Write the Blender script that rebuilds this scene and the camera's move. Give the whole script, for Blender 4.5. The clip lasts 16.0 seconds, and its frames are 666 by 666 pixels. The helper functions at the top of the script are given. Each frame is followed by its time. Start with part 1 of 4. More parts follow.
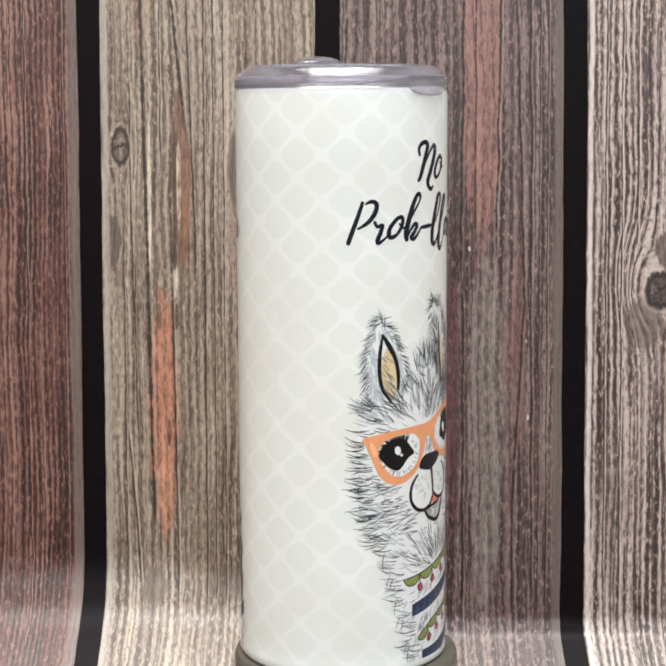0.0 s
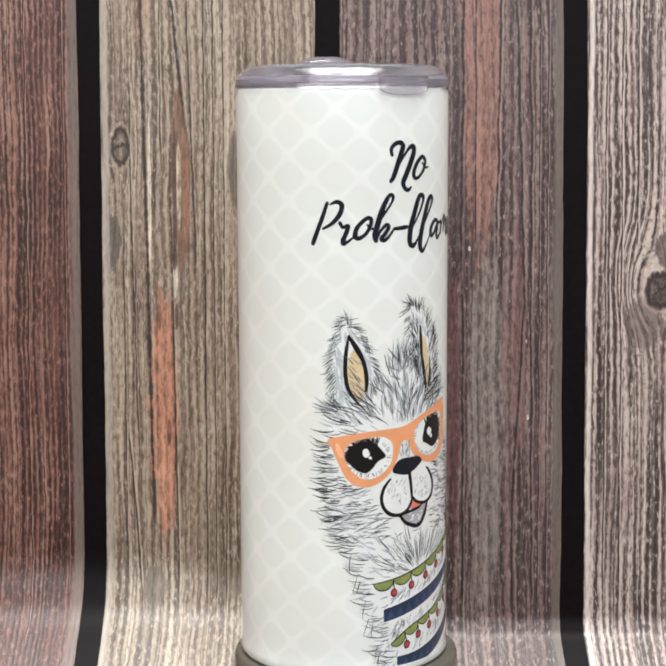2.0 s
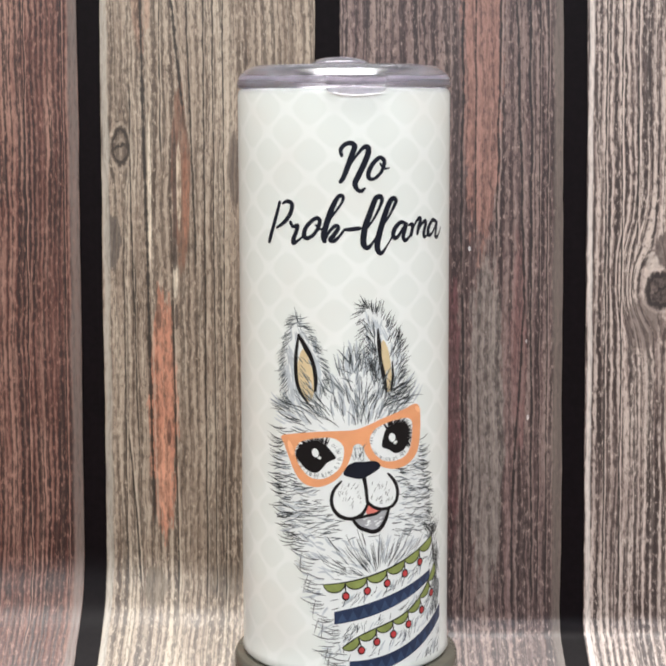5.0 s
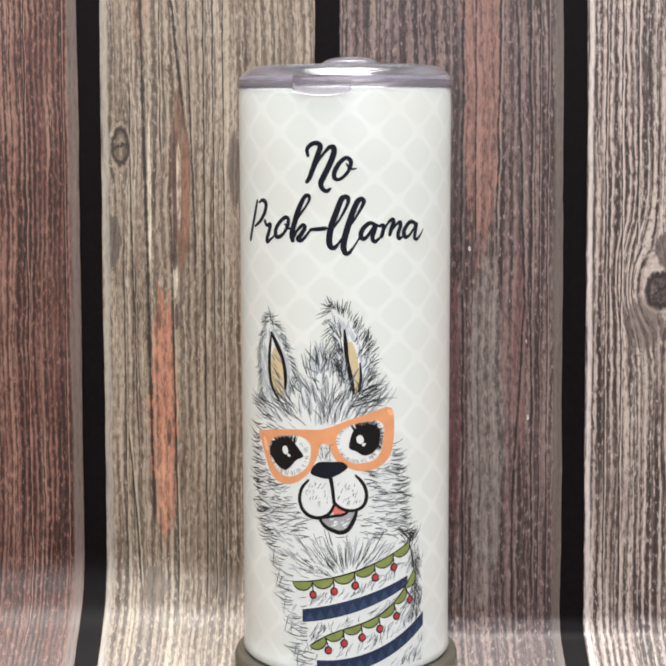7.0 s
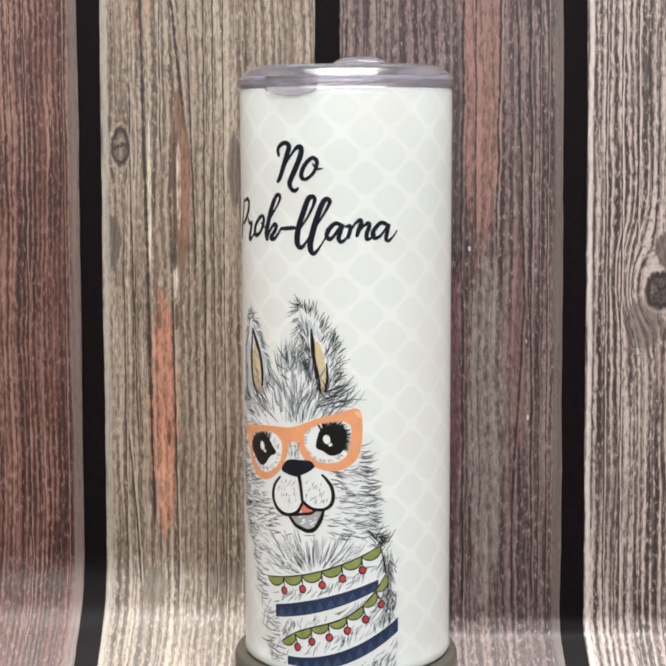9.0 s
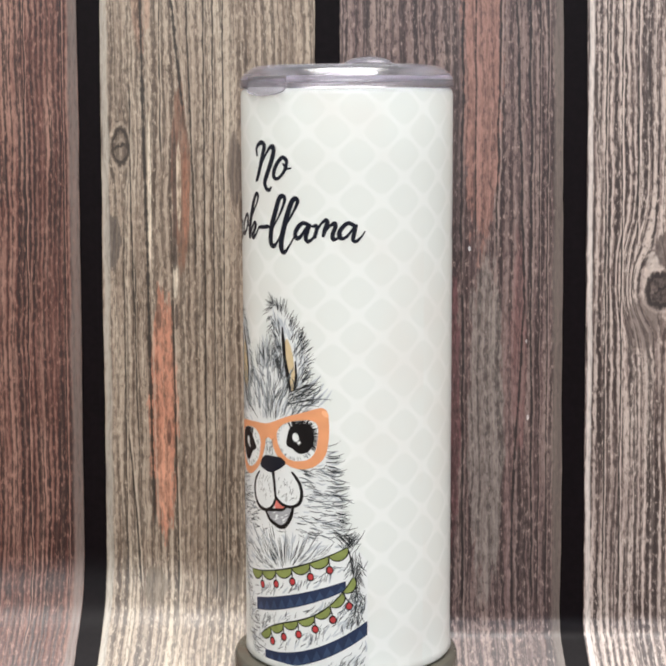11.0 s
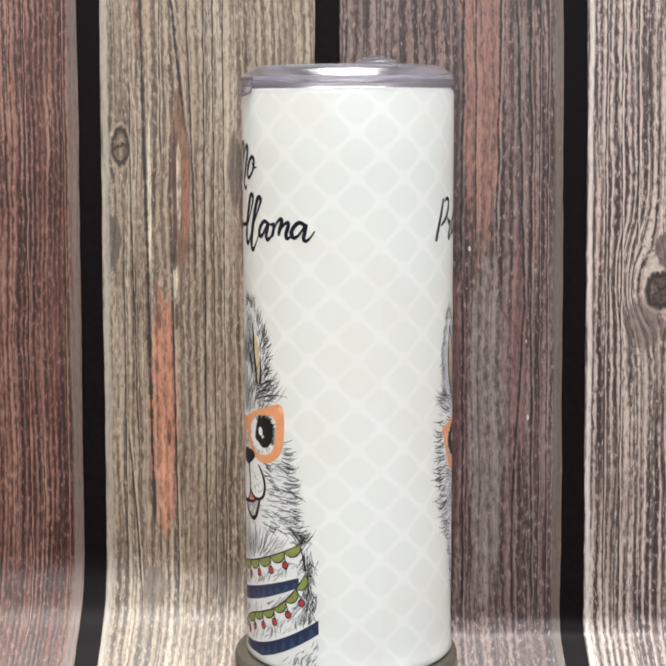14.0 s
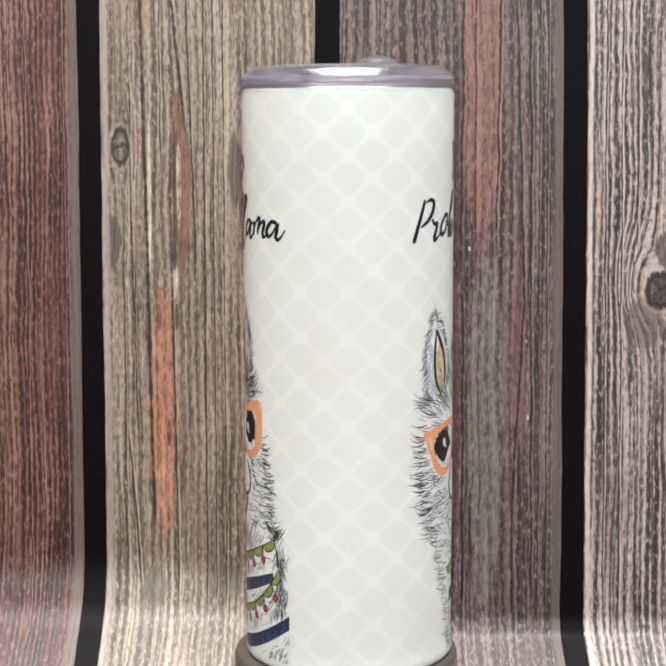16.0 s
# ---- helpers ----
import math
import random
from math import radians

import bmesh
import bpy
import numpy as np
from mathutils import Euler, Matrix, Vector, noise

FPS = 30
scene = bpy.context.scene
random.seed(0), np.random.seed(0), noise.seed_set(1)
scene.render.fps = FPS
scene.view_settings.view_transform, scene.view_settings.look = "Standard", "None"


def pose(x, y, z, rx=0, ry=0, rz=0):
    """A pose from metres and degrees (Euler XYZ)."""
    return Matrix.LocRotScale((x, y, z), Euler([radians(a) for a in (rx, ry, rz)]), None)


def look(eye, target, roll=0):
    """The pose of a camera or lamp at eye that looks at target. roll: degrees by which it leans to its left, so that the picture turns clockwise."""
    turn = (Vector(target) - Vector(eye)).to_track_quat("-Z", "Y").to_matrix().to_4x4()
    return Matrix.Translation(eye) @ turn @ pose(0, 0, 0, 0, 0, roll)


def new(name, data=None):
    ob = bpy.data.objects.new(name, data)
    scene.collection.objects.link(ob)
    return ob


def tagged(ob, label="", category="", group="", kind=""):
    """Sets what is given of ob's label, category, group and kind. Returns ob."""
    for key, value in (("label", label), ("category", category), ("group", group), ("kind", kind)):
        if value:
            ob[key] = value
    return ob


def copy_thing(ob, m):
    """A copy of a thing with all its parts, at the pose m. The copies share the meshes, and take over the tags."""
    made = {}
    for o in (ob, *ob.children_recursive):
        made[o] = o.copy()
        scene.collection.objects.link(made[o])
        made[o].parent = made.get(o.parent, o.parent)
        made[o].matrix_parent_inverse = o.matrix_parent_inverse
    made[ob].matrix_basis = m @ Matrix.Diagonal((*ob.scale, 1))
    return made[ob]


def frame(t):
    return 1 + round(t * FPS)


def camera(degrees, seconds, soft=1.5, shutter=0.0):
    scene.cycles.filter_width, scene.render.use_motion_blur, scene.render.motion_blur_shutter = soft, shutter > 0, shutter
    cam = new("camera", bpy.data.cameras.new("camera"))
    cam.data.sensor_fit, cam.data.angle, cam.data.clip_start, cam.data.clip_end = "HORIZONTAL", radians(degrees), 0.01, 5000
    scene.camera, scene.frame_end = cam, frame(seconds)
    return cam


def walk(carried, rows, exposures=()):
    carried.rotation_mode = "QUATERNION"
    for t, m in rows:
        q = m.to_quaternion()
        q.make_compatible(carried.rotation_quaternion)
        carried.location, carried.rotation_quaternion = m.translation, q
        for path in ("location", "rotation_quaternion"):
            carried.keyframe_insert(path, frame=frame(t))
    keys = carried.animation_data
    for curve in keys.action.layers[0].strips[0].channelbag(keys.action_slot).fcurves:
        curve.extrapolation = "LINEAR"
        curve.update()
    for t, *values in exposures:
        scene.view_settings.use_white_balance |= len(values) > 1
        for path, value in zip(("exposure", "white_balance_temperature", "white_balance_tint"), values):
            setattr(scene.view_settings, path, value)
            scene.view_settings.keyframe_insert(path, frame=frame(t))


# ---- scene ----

# ---- camera: stands still, tilted down a little ----
cam = camera(23.46, 16.0, soft=2.35)
TILT = radians(7.708)
EYE = Vector((0.0, -0.5468, 0.18536))
AIM = EYE + Vector((0.0, math.cos(TILT), -math.sin(TILT)))
walk(cam, [(0.0, look(EYE, AIM, -0.2157)), (16.0, look(EYE, AIM, -0.2157))], exposures=[(0.0, 0.0), (16.0, 0.0)])

# ---- light: a ceiling panel over the set, two unseen fill lamps added in front ----
FLOOR_Z = -0.058
CEILING_Z = 2.25


def area_lamp(name, eye, target, sx, sy, watts, colour):
    data = bpy.data.lights.new(name, "AREA")
    data.shape, data.size, data.size_y, data.energy, data.color = "RECTANGLE", sx, sy, watts, colour
    ob = new(name, data)
    ob.matrix_world = look(eye, target)
    return ob


area_lamp("ceiling_light", (0.0, 0.02, 2.2), (0.0, 0.021, 0.0), 1.6, 1.2, 97, (0.965, 0.96, 0.94))
area_lamp("front_fill_left", (-0.60, -1.95, 1.50), (0.0, 0.0, 0.08), 1.6, 1.4, 25.5, (0.935, 0.955, 0.93))
area_lamp("front_fill_right", (0.70, -1.95, 1.40), (0.0, 0.0, 0.08), 1.6, 1.4, 25.5, (0.81, 0.89, 1.0))
world = bpy.data.worlds.new("world")
world.use_nodes = True
world.node_tree.nodes["Background"].inputs[0].default_value = (0.7, 0.75, 0.8, 1)
world.node_tree.nodes["Background"].inputs[1].default_value = 0.05
scene.world = world


# ---- materials ----
class Ex:
    """A value in a node tree, with arithmetic."""

    def __init__(self, tree, sock):
        self.tree, self.sock = tree, sock

    def op(self, kind, *others):
        node = self.tree.nodes.new("ShaderNodeMath")
        node.operation = kind
        for i, value in enumerate((self, *others)):
            if isinstance(value, Ex):
                self.tree.links.new(value.sock, node.inputs[i])
            else:
                node.inputs[i].default_value = value
        return Ex(self.tree, node.outputs[0])

    def __add__(self, o): return self.op("ADD", o)
    def __sub__(self, o): return self.op("SUBTRACT", o)
    def __mul__(self, o): return self.op("MULTIPLY", o)
    def __truediv__(self, o): return self.op("DIVIDE", o)
    def abs(self): return self.op("ABSOLUTE")
    def sin(self): return self.op("SINE")
    def sq(self): return self.op("MULTIPLY", self)
    def max(self, o): return self.op("MAXIMUM", o)
    def min(self, o): return self.op("MINIMUM", o)

    def ramp(self, a, b, lo=0.0, hi=1.0):
        """Smoothly from lo at a to hi at b (a and b may be in either order)."""
        if a > b:
            a, b, lo, hi = b, a, hi, lo
        node = self.tree.nodes.new("ShaderNodeMapRange")
        node.interpolation_type = "SMOOTHSTEP"
        self.tree.links.new(self.sock, node.inputs[0])
        for k, v in zip((1, 2, 3, 4), (a, b, lo, hi)):
            node.inputs[k].default_value = v
        return Ex(self.tree, node.outputs[0])


class Mat:
    """A node material under construction."""

    def __init__(self, name, rough=0.5, metal=0.0, spec=0.5):
        self.mat = bpy.data.materials.new(name)
        self.mat.use_nodes = True
        self.tree = self.mat.node_tree
        self.bsdf = self.tree.nodes["Principled BSDF"]
        self.bsdf.inputs["Roughness"].default_value = rough
        self.bsdf.inputs["Metallic"].default_value = metal
        self.bsdf.inputs["Specular IOR Level"].default_value = spec

    def coords(self, output):
        node = self.tree.nodes.new("ShaderNodeTexCoord")
        split = self.tree.nodes.new("ShaderNodeSeparateXYZ")
        self.tree.links.new(node.outputs[output], split.inputs[0])
        return [Ex(self.tree, s) for s in split.outputs]

    def noise(self, x, y, z=0.0, scale=1.0, detail=3.0, rough=0.55, dist=0.0):
        join = self.tree.nodes.new("ShaderNodeCombineXYZ")
        for i, v in enumerate((x, y, z)):
            if isinstance(v, Ex):
                self.tree.links.new(v.sock, join.inputs[i])
            else:
                join.inputs[i].default_value = v
        node = self.tree.nodes.new("ShaderNodeTexNoise")
        self.tree.links.new(join.outputs[0], node.inputs["Vector"])
        for key, v in (("Scale", scale), ("Detail", detail), ("Roughness", rough), ("Distortion", dist)):
            node.inputs[key].default_value = v
        return Ex(self.tree, node.outputs[0])

    def colour(self, c):
        node = self.tree.nodes.new("ShaderNodeRGB")
        node.outputs[0].default_value = (*c, 1)
        return node.outputs[0]

    def mix(self, a, b, fac):
        node = self.tree.nodes.new("ShaderNodeMix")
        node.data_type = "RGBA"
        for sock, v in ((node.inputs[6], a), (node.inputs[7], b)):
            if isinstance(v, tuple):
                sock.default_value = (*v, 1)
            else:
                self.tree.links.new(v, sock)
        if isinstance(fac, Ex):
            self.tree.links.new(fac.sock, node.inputs[0])
        else:
            node.inputs[0].default_value = fac
        return node.outputs[2]

    def base(self, sock):
        self.tree.links.new(sock, self.bsdf.inputs["Base Color"])

    def rough(self, ex):
        self.tree.links.new(ex.sock, self.bsdf.inputs["Roughness"])

    def bump(self, ex, distance, strength=1.0):
        node = self.tree.nodes.new("ShaderNodeBump")
        node.inputs["Distance"].default_value, node.inputs["Strength"].default_value = distance, strength
        self.tree.links.new(ex.sock, node.inputs["Height"])
        self.tree.links.new(node.outputs[0], self.bsdf.inputs["Normal"])


def srgb(r, g, b):
    return tuple((c / 255 / 12.92) if c / 255 <= 0.04045 else ((c / 255 + 0.055) / 1.055) ** 2.4 for c in (r, g, b))


def plain(name, c, rough=0.5, metal=0.0, vary=0.12, scale=400.0, spec=0.25):
    m = Mat(name, rough, metal, spec)
    x, y, z = m.coords("Object")
    n = m.noise(x, y, z, scale, 4)
    m.base(m.mix(tuple(v * (1 - vary) for v in c), tuple(min(1, v * (1 + vary)) for v in c), n.ramp(0.3, 0.7)))
    return m.mat


def scaled(c, k):
    return tuple(min(1.0, v * k) for v in c)


def wood_material(name, dark, mid, light, seed, streaks=(), cracks=(), knots=(), strips=(), pitch=0.0034, depth=0.8, pale=0.6, speck=0.5):
    """Weathered board printed on vinyl: u across, v along the board, in metres."""
    m = Mat(name, 0.4, spec=0.52)
    u, v, _ = m.coords("UV")
    sway = m.noise(u * 14.0, v * 9.0, seed, 1.0, 2) - 0.5
    w = u + sway * 0.006 + (m.noise(u * 60.0, v * 60.0, seed + 2, 1.0, 3) - 0.5) * 0.0018
    for ku, kv, ru, rv, _ in knots:                    # grain flows round the knots
        du, dv = (u - ku) / ru, (v - kv) / rv
        near = (du.sq() * 0.30 + dv.sq() * 0.22).ramp(2.2, 0.0)
        w = w + du * near * (ru * -0.5)
    fibre = m.noise(w * 1100.0, v * 150.0, seed, 1.0, 3, 0.65)
    chips = m.noise(w * 880.0, v * 260.0, seed + 5, 1.0, 3, 0.65)
    runs = m.noise(w * 360.0, v * 9.0, seed + 3, 1.0, 3, 0.55)
    broad = m.noise(w * 95.0, v * 6.0, seed + 7, 1.0, 3)
    blotch = m.noise(u * 55.0, v * 30.0, seed + 11, 1.0, 4, 0.6)
    tone = broad * 0.45 + runs * 0.40 + blotch * 0.25 + fibre * 0.14
    c = m.mix(scaled(dark, 1.1), mid, tone.ramp(0.50, 0.62))
    c = m.mix(c, light, tone.ramp(0.60, 0.76))
    # soft early wood worn away into grooves, hard late wood left standing
    season = (w * (2 * math.pi / pitch) + m.noise(w * 85.0, v * 4.0, seed + 41, 1.0, 3) * 15.0).sin() + (fibre - 0.5) * 2.0 + (chips - 0.5) * 2.2
    where = m.noise(u * 60.0, v * 11.0, seed + 43, 1.0, 3).ramp(0.34, 0.58, 0.35, 1.0)
    c = m.mix(c, scaled(light, 1.15), season.ramp(0.05, 0.9) * where * pale)
    c = m.mix(c, scaled(dark, 0.55), season.ramp(-0.30, -0.85) * where * depth)
    lines = m.noise(w * 300.0, v * 3.0, seed + 17, 1.0, 2, 0.5)
    c = m.mix(c, scaled(dark, 0.5), ((lines - 0.5).abs() / chips.ramp(0.3, 0.7, 1.5, 0.5)).ramp(0.032, 0.008) * depth * 0.85)
    c = m.mix(c, scaled(dark, 0.6), chips.ramp(0.47, 0.36) * speck * 0.9)
    c = m.mix(c, scaled(light, 1.3), chips.ramp(0.55, 0.70) * speck)
    for cu, cv, ru, rv, sc, amount in streaks:         # coloured patches with torn edges
        torn = (m.noise(u * 520.0, v * 85.0, seed + cu * 900, 1.0, 5, 0.65) - 0.5) * (2.4 * min(1.0, ru * 400))
        edge = ((u - cu) / ru).sq() + ((v - cv) / rv).sq() + torn
        inside = m.mix(scaled(sc, 0.55), tuple(min(1, k * 1.2 + 0.02) for k in sc), (fibre * 0.3 + runs * 0.25 + m.noise(u * 330.0, v * 120.0, seed, 1.0, 4, 0.7) * 0.45).ramp(0.38, 0.58))
        c = m.mix(c, inside, edge.ramp(1.15, 0.8) * amount * season.ramp(-1.0, -0.3, 0.5, 0.95) * chips.ramp(0.36, 0.50, 0.55, 1.0))
    relief = season * 0.5 + fibre
    for cu, lean, bow, v0, v1, width, lip in cracks:   # long splits, each with a pale lip
        line = u - cu - (v - v0) * lean + (m.noise(v * 40.0, seed + cu * 700, 0.0, 1.0, 4, 0.6) - 0.5) * bow
        along = v.ramp(v0 - 0.010, v0 + 0.006) * v.ramp(v1 + 0.010, v1 - 0.006)
        rough_w = m.noise(v * 190.0, cu * 500, 0.0, 1.0, 4, 0.65).ramp(0.32, 0.68, 0.3, 1.35)
        c = m.mix(c, scaled(light, 1.3), ((line - width * 1.4).abs() / rough_w).ramp(width * 0.9, width * 0.2) * along * lip)
        c = m.mix(c, scaled(dark, 0.22), (line.abs() / rough_w).ramp(width, width * 0.35) * along * 0.95)
    for ku, kv, ru, rv, fill in knots:
        if fill == 0:
            continue
        du, dv = (u - ku) / ru, (v - kv) / rv
        turn = m.noise(u * 330.0, v * 150.0, seed + 5, 1.0, 4, 0.65) - 0.5
        r = (du.sq() + dv.sq()) + turn * 2.2
        c = m.mix(c, scaled(light, 1.1), (r - 1.9).abs().ramp(0.5, 0.1) * 0.3)
        c = m.mix(c, scaled(dark, 0.35), r.ramp(1.7, 1.1) * r.ramp(0.5, 0.85) * 0.95)
        c = m.mix(c, m.mix(scaled(dark, 0.5), scaled(mid, 0.7), (fibre * 0.5 + turn + 0.5).ramp(0.55, 0.95)), r.ramp(0.85, 0.55) * fill)
        c = m.mix(c, scaled(dark, 0.2), (((v - kv - (u - ku) * 0.5) / rv + turn * 1.4).abs()).ramp(0.14, 0.04) * r.ramp(0.9, 0.3) * 0.85)
    for su, width, sc, amount in strips:               # worn arris along an edge of the board
        c = m.mix(c, sc, ((u - su + (blotch - 0.5) * 0.003).abs()).ramp(width, width * 0.4) * amount * fibre.ramp(0.3, 0.6, 0.7, 1.1))
    m.base(c)
    m.rough(blotch.ramp(0.3, 0.7, 0.36, 0.46))
    weave = (v * (2 * math.pi / 0.0017)).sin() * 0.06
    m.bump(relief * 0.6 + weave, 0.0003, 0.25)
    return m.mat


M_BOARD_A = wood_material("board_red_brown", srgb(46, 22, 19), srgb(92, 53, 45), srgb(152, 115, 101), 1.0,
                          strips=[(-0.1128, 0.0034, srgb(112, 98, 92), 0.85)],
                          cracks=[(-0.1176, 0.0, 0.002, -0.02, 0.24, 0.0004, 0.5), (-0.134, 0.0, 0.003, -0.05, 0.3, 0.0004, 0.7)], pitch=0.0024, depth=0.85, pale=0.5, speck=0.55)
M_BOARD_B = wood_material("board_grey_tan", srgb(84, 68, 56), srgb(146, 128, 112), srgb(182, 167, 149), 2.0,
                          streaks=[(-0.0752, 0.056, 0.0064, 0.054, srgb(186, 124, 98), 0.95), (-0.0748, 0.030, 0.0030, 0.022, srgb(206, 150, 122), 0.6), (-0.0725, 0.047, 0.0010, 0.006, srgb(92, 58, 46), 0.8), (-0.0765, 0.098, 0.0012, 0.006, srgb(96, 70, 56), 0.8),
                                   (-0.0664, 0.160, 0.0040, 0.040, srgb(116, 78, 58), 0.95), (-0.0640, 0.150, 0.0014, 0.022, srgb(150, 100, 76), 0.8), (-0.0672, 0.156, 0.0011, 0.020, srgb(206, 188, 164), 0.8), (-0.0690, 0.150, 0.0009, 0.034, srgb(64, 46, 38), 0.85),
                                   (-0.0690, 0.114, 0.0012, 0.008, srgb(210, 196, 176), 0.9), (-0.0692, 0.124, 0.0009, 0.006, srgb(60, 46, 38), 0.9), (-0.0688, 0.098, 0.0009, 0.006, srgb(66, 48, 40), 0.9),
                                   (-0.0800, 0.150, 0.0007, 0.034, srgb(226, 212, 190), 0.9), (-0.0830, 0.236, 0.004, 0.022, srgb(156, 114, 92), 0.5),
                                   (-0.0962, 0.131, 0.0036, 0.012, srgb(66, 56, 52), 0.85), (-0.0788, -0.022, 0.0050, 0.009, srgb(104, 92, 78), 0.7), (-0.0480, -0.020, 0.0080, 0.008, srgb(104, 90, 76), 0.7),
                                   (-0.1000, 0.030, 0.0006, 0.006, srgb(74, 64, 62), 0.9), (-0.0425, 0.163, 0.0030, 0.015, srgb(70, 54, 46), 0.8)],
                          cracks=[(-0.0793, -0.017, 0.002, 0.006, 0.245, 0.0011, 0.35), (-0.0652, -0.09, 0.003, 0.185, 0.240, 0.0010, 0.3), (-0.0875, -0.012, 0.002, 0.10, 0.20, 0.0005, 0.4), (-0.0853, -0.074, 0.002, -0.02, 0.045, 0.0006, 0.7),
                                  (-0.0862, -0.01, 0.002, 0.04, 0.12, 0.0004, 0.3), (-0.0686, -0.013, 0.002, -0.03, 0.10, 0.0006, 0.5), (-0.0750, 0.0, 0.002, 0.17, 0.24, 0.0005, 0.3), (-0.0915, 0.0, 0.002, -0.02, 0.14, 0.0004, 0.3),
                                  (-0.0600, -0.03, 0.003, 0.12, 0.24, 0.0006, 0.3), (-0.0560, 0.0, 0.002, -0.03, 0.24, 0.0005, 0.3), (-0.0520, 0.0, 0.002, -0.03, 0.24, 0.0004, 0.3), (-0.0475, 0.0, 0.002, -0.03, 0.24, 0.0004, 0.3)],
                          knots=[(-0.0926, 0.1725, 0.0034, 0.0072, 0.4)],
                          strips=[(-0.0992, 0.0020, srgb(176, 168, 156), 0.75)], pitch=0.0036, depth=0.65, pale=0.45, speck=0.55)
M_BOARD_C = wood_material("board_plum_grey", srgb(60, 41, 41), srgb(104, 83, 80), srgb(146, 126, 118), 3.0,
                          streaks=[(0.0652, 0.212, 0.0090, 0.084, srgb(146, 104, 92), 0.92), (0.0818, 0.085, 0.0036, 0.048, srgb(120, 82, 79), 0.7), (0.0775, 0.030, 0.0026, 0.080, srgb(128, 100, 96), 0.6),
                                   (0.0527, 0.060, 0.0034, 0.060, srgb(98, 54, 56), 0.8), (0.0672, 0.050, 0.0078, 0.078, srgb(140, 130, 122), 0.7), (0.0545, 0.175, 0.0030, 0.050, srgb(76, 58, 56), 0.6),
                                   (0.0600, 0.1275, 0.0006, 0.0010, srgb(244, 240, 236), 1.0), (0.0851, 0.0868, 0.0004, 0.0009, srgb(230, 228, 224), 1.0), (0.0858, 0.0530, 0.0005, 0.0012, srgb(224, 216, 210), 0.9)],
                          cracks=[(0.0561, 0.01, 0.003, 0.12, 0.26, 0.0009, 0.2), (0.0626, 0.0, 0.001, 0.13, 0.26, 0.0005, 0.1), (0.0715, 0.02, 0.003, 0.128, 0.26, 0.0007, 0.6), (0.0843, -0.029, 0.003, 0.100, 0.26, 0.0008, 0.3),
                                  (0.0790, 0.055, 0.002, 0.012, 0.100, 0.0008, 0.2), (0.0790, 0.0, 0.002, -0.03, 0.012, 0.0008, 0.2), (0.0876, -0.005, 0.003, -0.03, 0.26, 0.0007, 0.4), (0.0570, 0.0, 0.002, -0.03, 0.11, 0.0007, 0.3),
                                  (0.0905, 0.0, 0.002, -0.03, 0.26, 0.0004, 0.4), (0.0940, 0.0, 0.002, -0.03, 0.26, 0.0004, 0.5)],
                          strips=[(0.0992, 0.0034, srgb(104, 92, 85), 0.85)], pitch=0.0042, depth=0.85, pale=0.4, speck=0.8)
M_BOARD_D = wood_material("board_pale_brown", srgb(66, 50, 47), srgb(140, 122, 115), srgb(190, 174, 164), 4.0,
                          streaks=[(0.137, 0.094, 0.008, 0.012, srgb(88, 72, 66), 0.7), (0.1455, 0.1265, 0.0042, 0.0075, srgb(74, 57, 52), 0.9), (0.1400, 0.1215, 0.0030, 0.0045, srgb(200, 186, 176), 0.6),
                                   (0.1462, 0.1100, 0.0080, 0.0080, srgb(66, 43, 38), 1.0)],
                          cracks=[(0.1195, 0.0, 0.002, -0.03, 0.26, 0.0005, 0.6), (0.1265, 0.0, 0.002, -0.03, 0.26, 0.0005, 0.7), (0.1335, 0.0, 0.002, 0.13, 0.26, 0.0005, 0.6)],
                          knots=[(0.1435, 0.113, 0.0085, 0.0120, 0), (0.1442, 0.1090, 0.0062, 0.0070, 1.0)],
                          strips=[(0.1128, 0.0014, srgb(226, 214, 206), 0.75)], pitch=0.0032, depth=0.95, pale=0.85, speck=0.6)
M_SHEET = plain("backdrop_black", srgb(13, 7, 10), 0.45, vary=0.3, spec=0.09)
M_WALL = plain("wall_paint", (0.34, 0.345, 0.36), 0.8, scale=6.0, vary=0.05)
M_FLOOR = plain("floor_boards", (0.30, 0.22, 0.16), 0.5, scale=9.0)
M_STAND = plain("turntable_plastic", srgb(92, 88, 78), 0.16, scale=60.0, spec=0.5)
M_INK = plain("ink_navy_black", srgb(13, 19, 34), 0.4)
M_BLACK = plain("ink_black", srgb(12, 11, 15), 0.4)


def body_material():
    """White coated steel with a pale trellis print; u round the cup and v up it, in millimetres."""
    m = Mat("trellis_print", 0.2, spec=0.6)
    u, v, _ = m.coords("UV")
    cell = (((u - 47.7) * (2 * math.pi / 16.07)).op("COSINE") + ((v - 173.1) * (2 * math.pi / 14.7)).op("COSINE")).abs()
    cell = cell + (m.noise(u, v, 0.0, 0.6, 2) - 0.5) * 0.25
    c = m.mix(srgb(237, 242, 239), srgb(230, 236, 232), cell.ramp(0.12, 0.62))
    c = m.mix(c, srgb(228, 226, 220), m.noise(u, v, 3.0, 0.03, 2).ramp(0.45, 0.75) * 0.5)
    m.base(c)
    m.bump(m.noise(u, v, 1.0, 3.0, 2), 0.00004, 0.3)
    return m.mat


M_BODY = body_material()


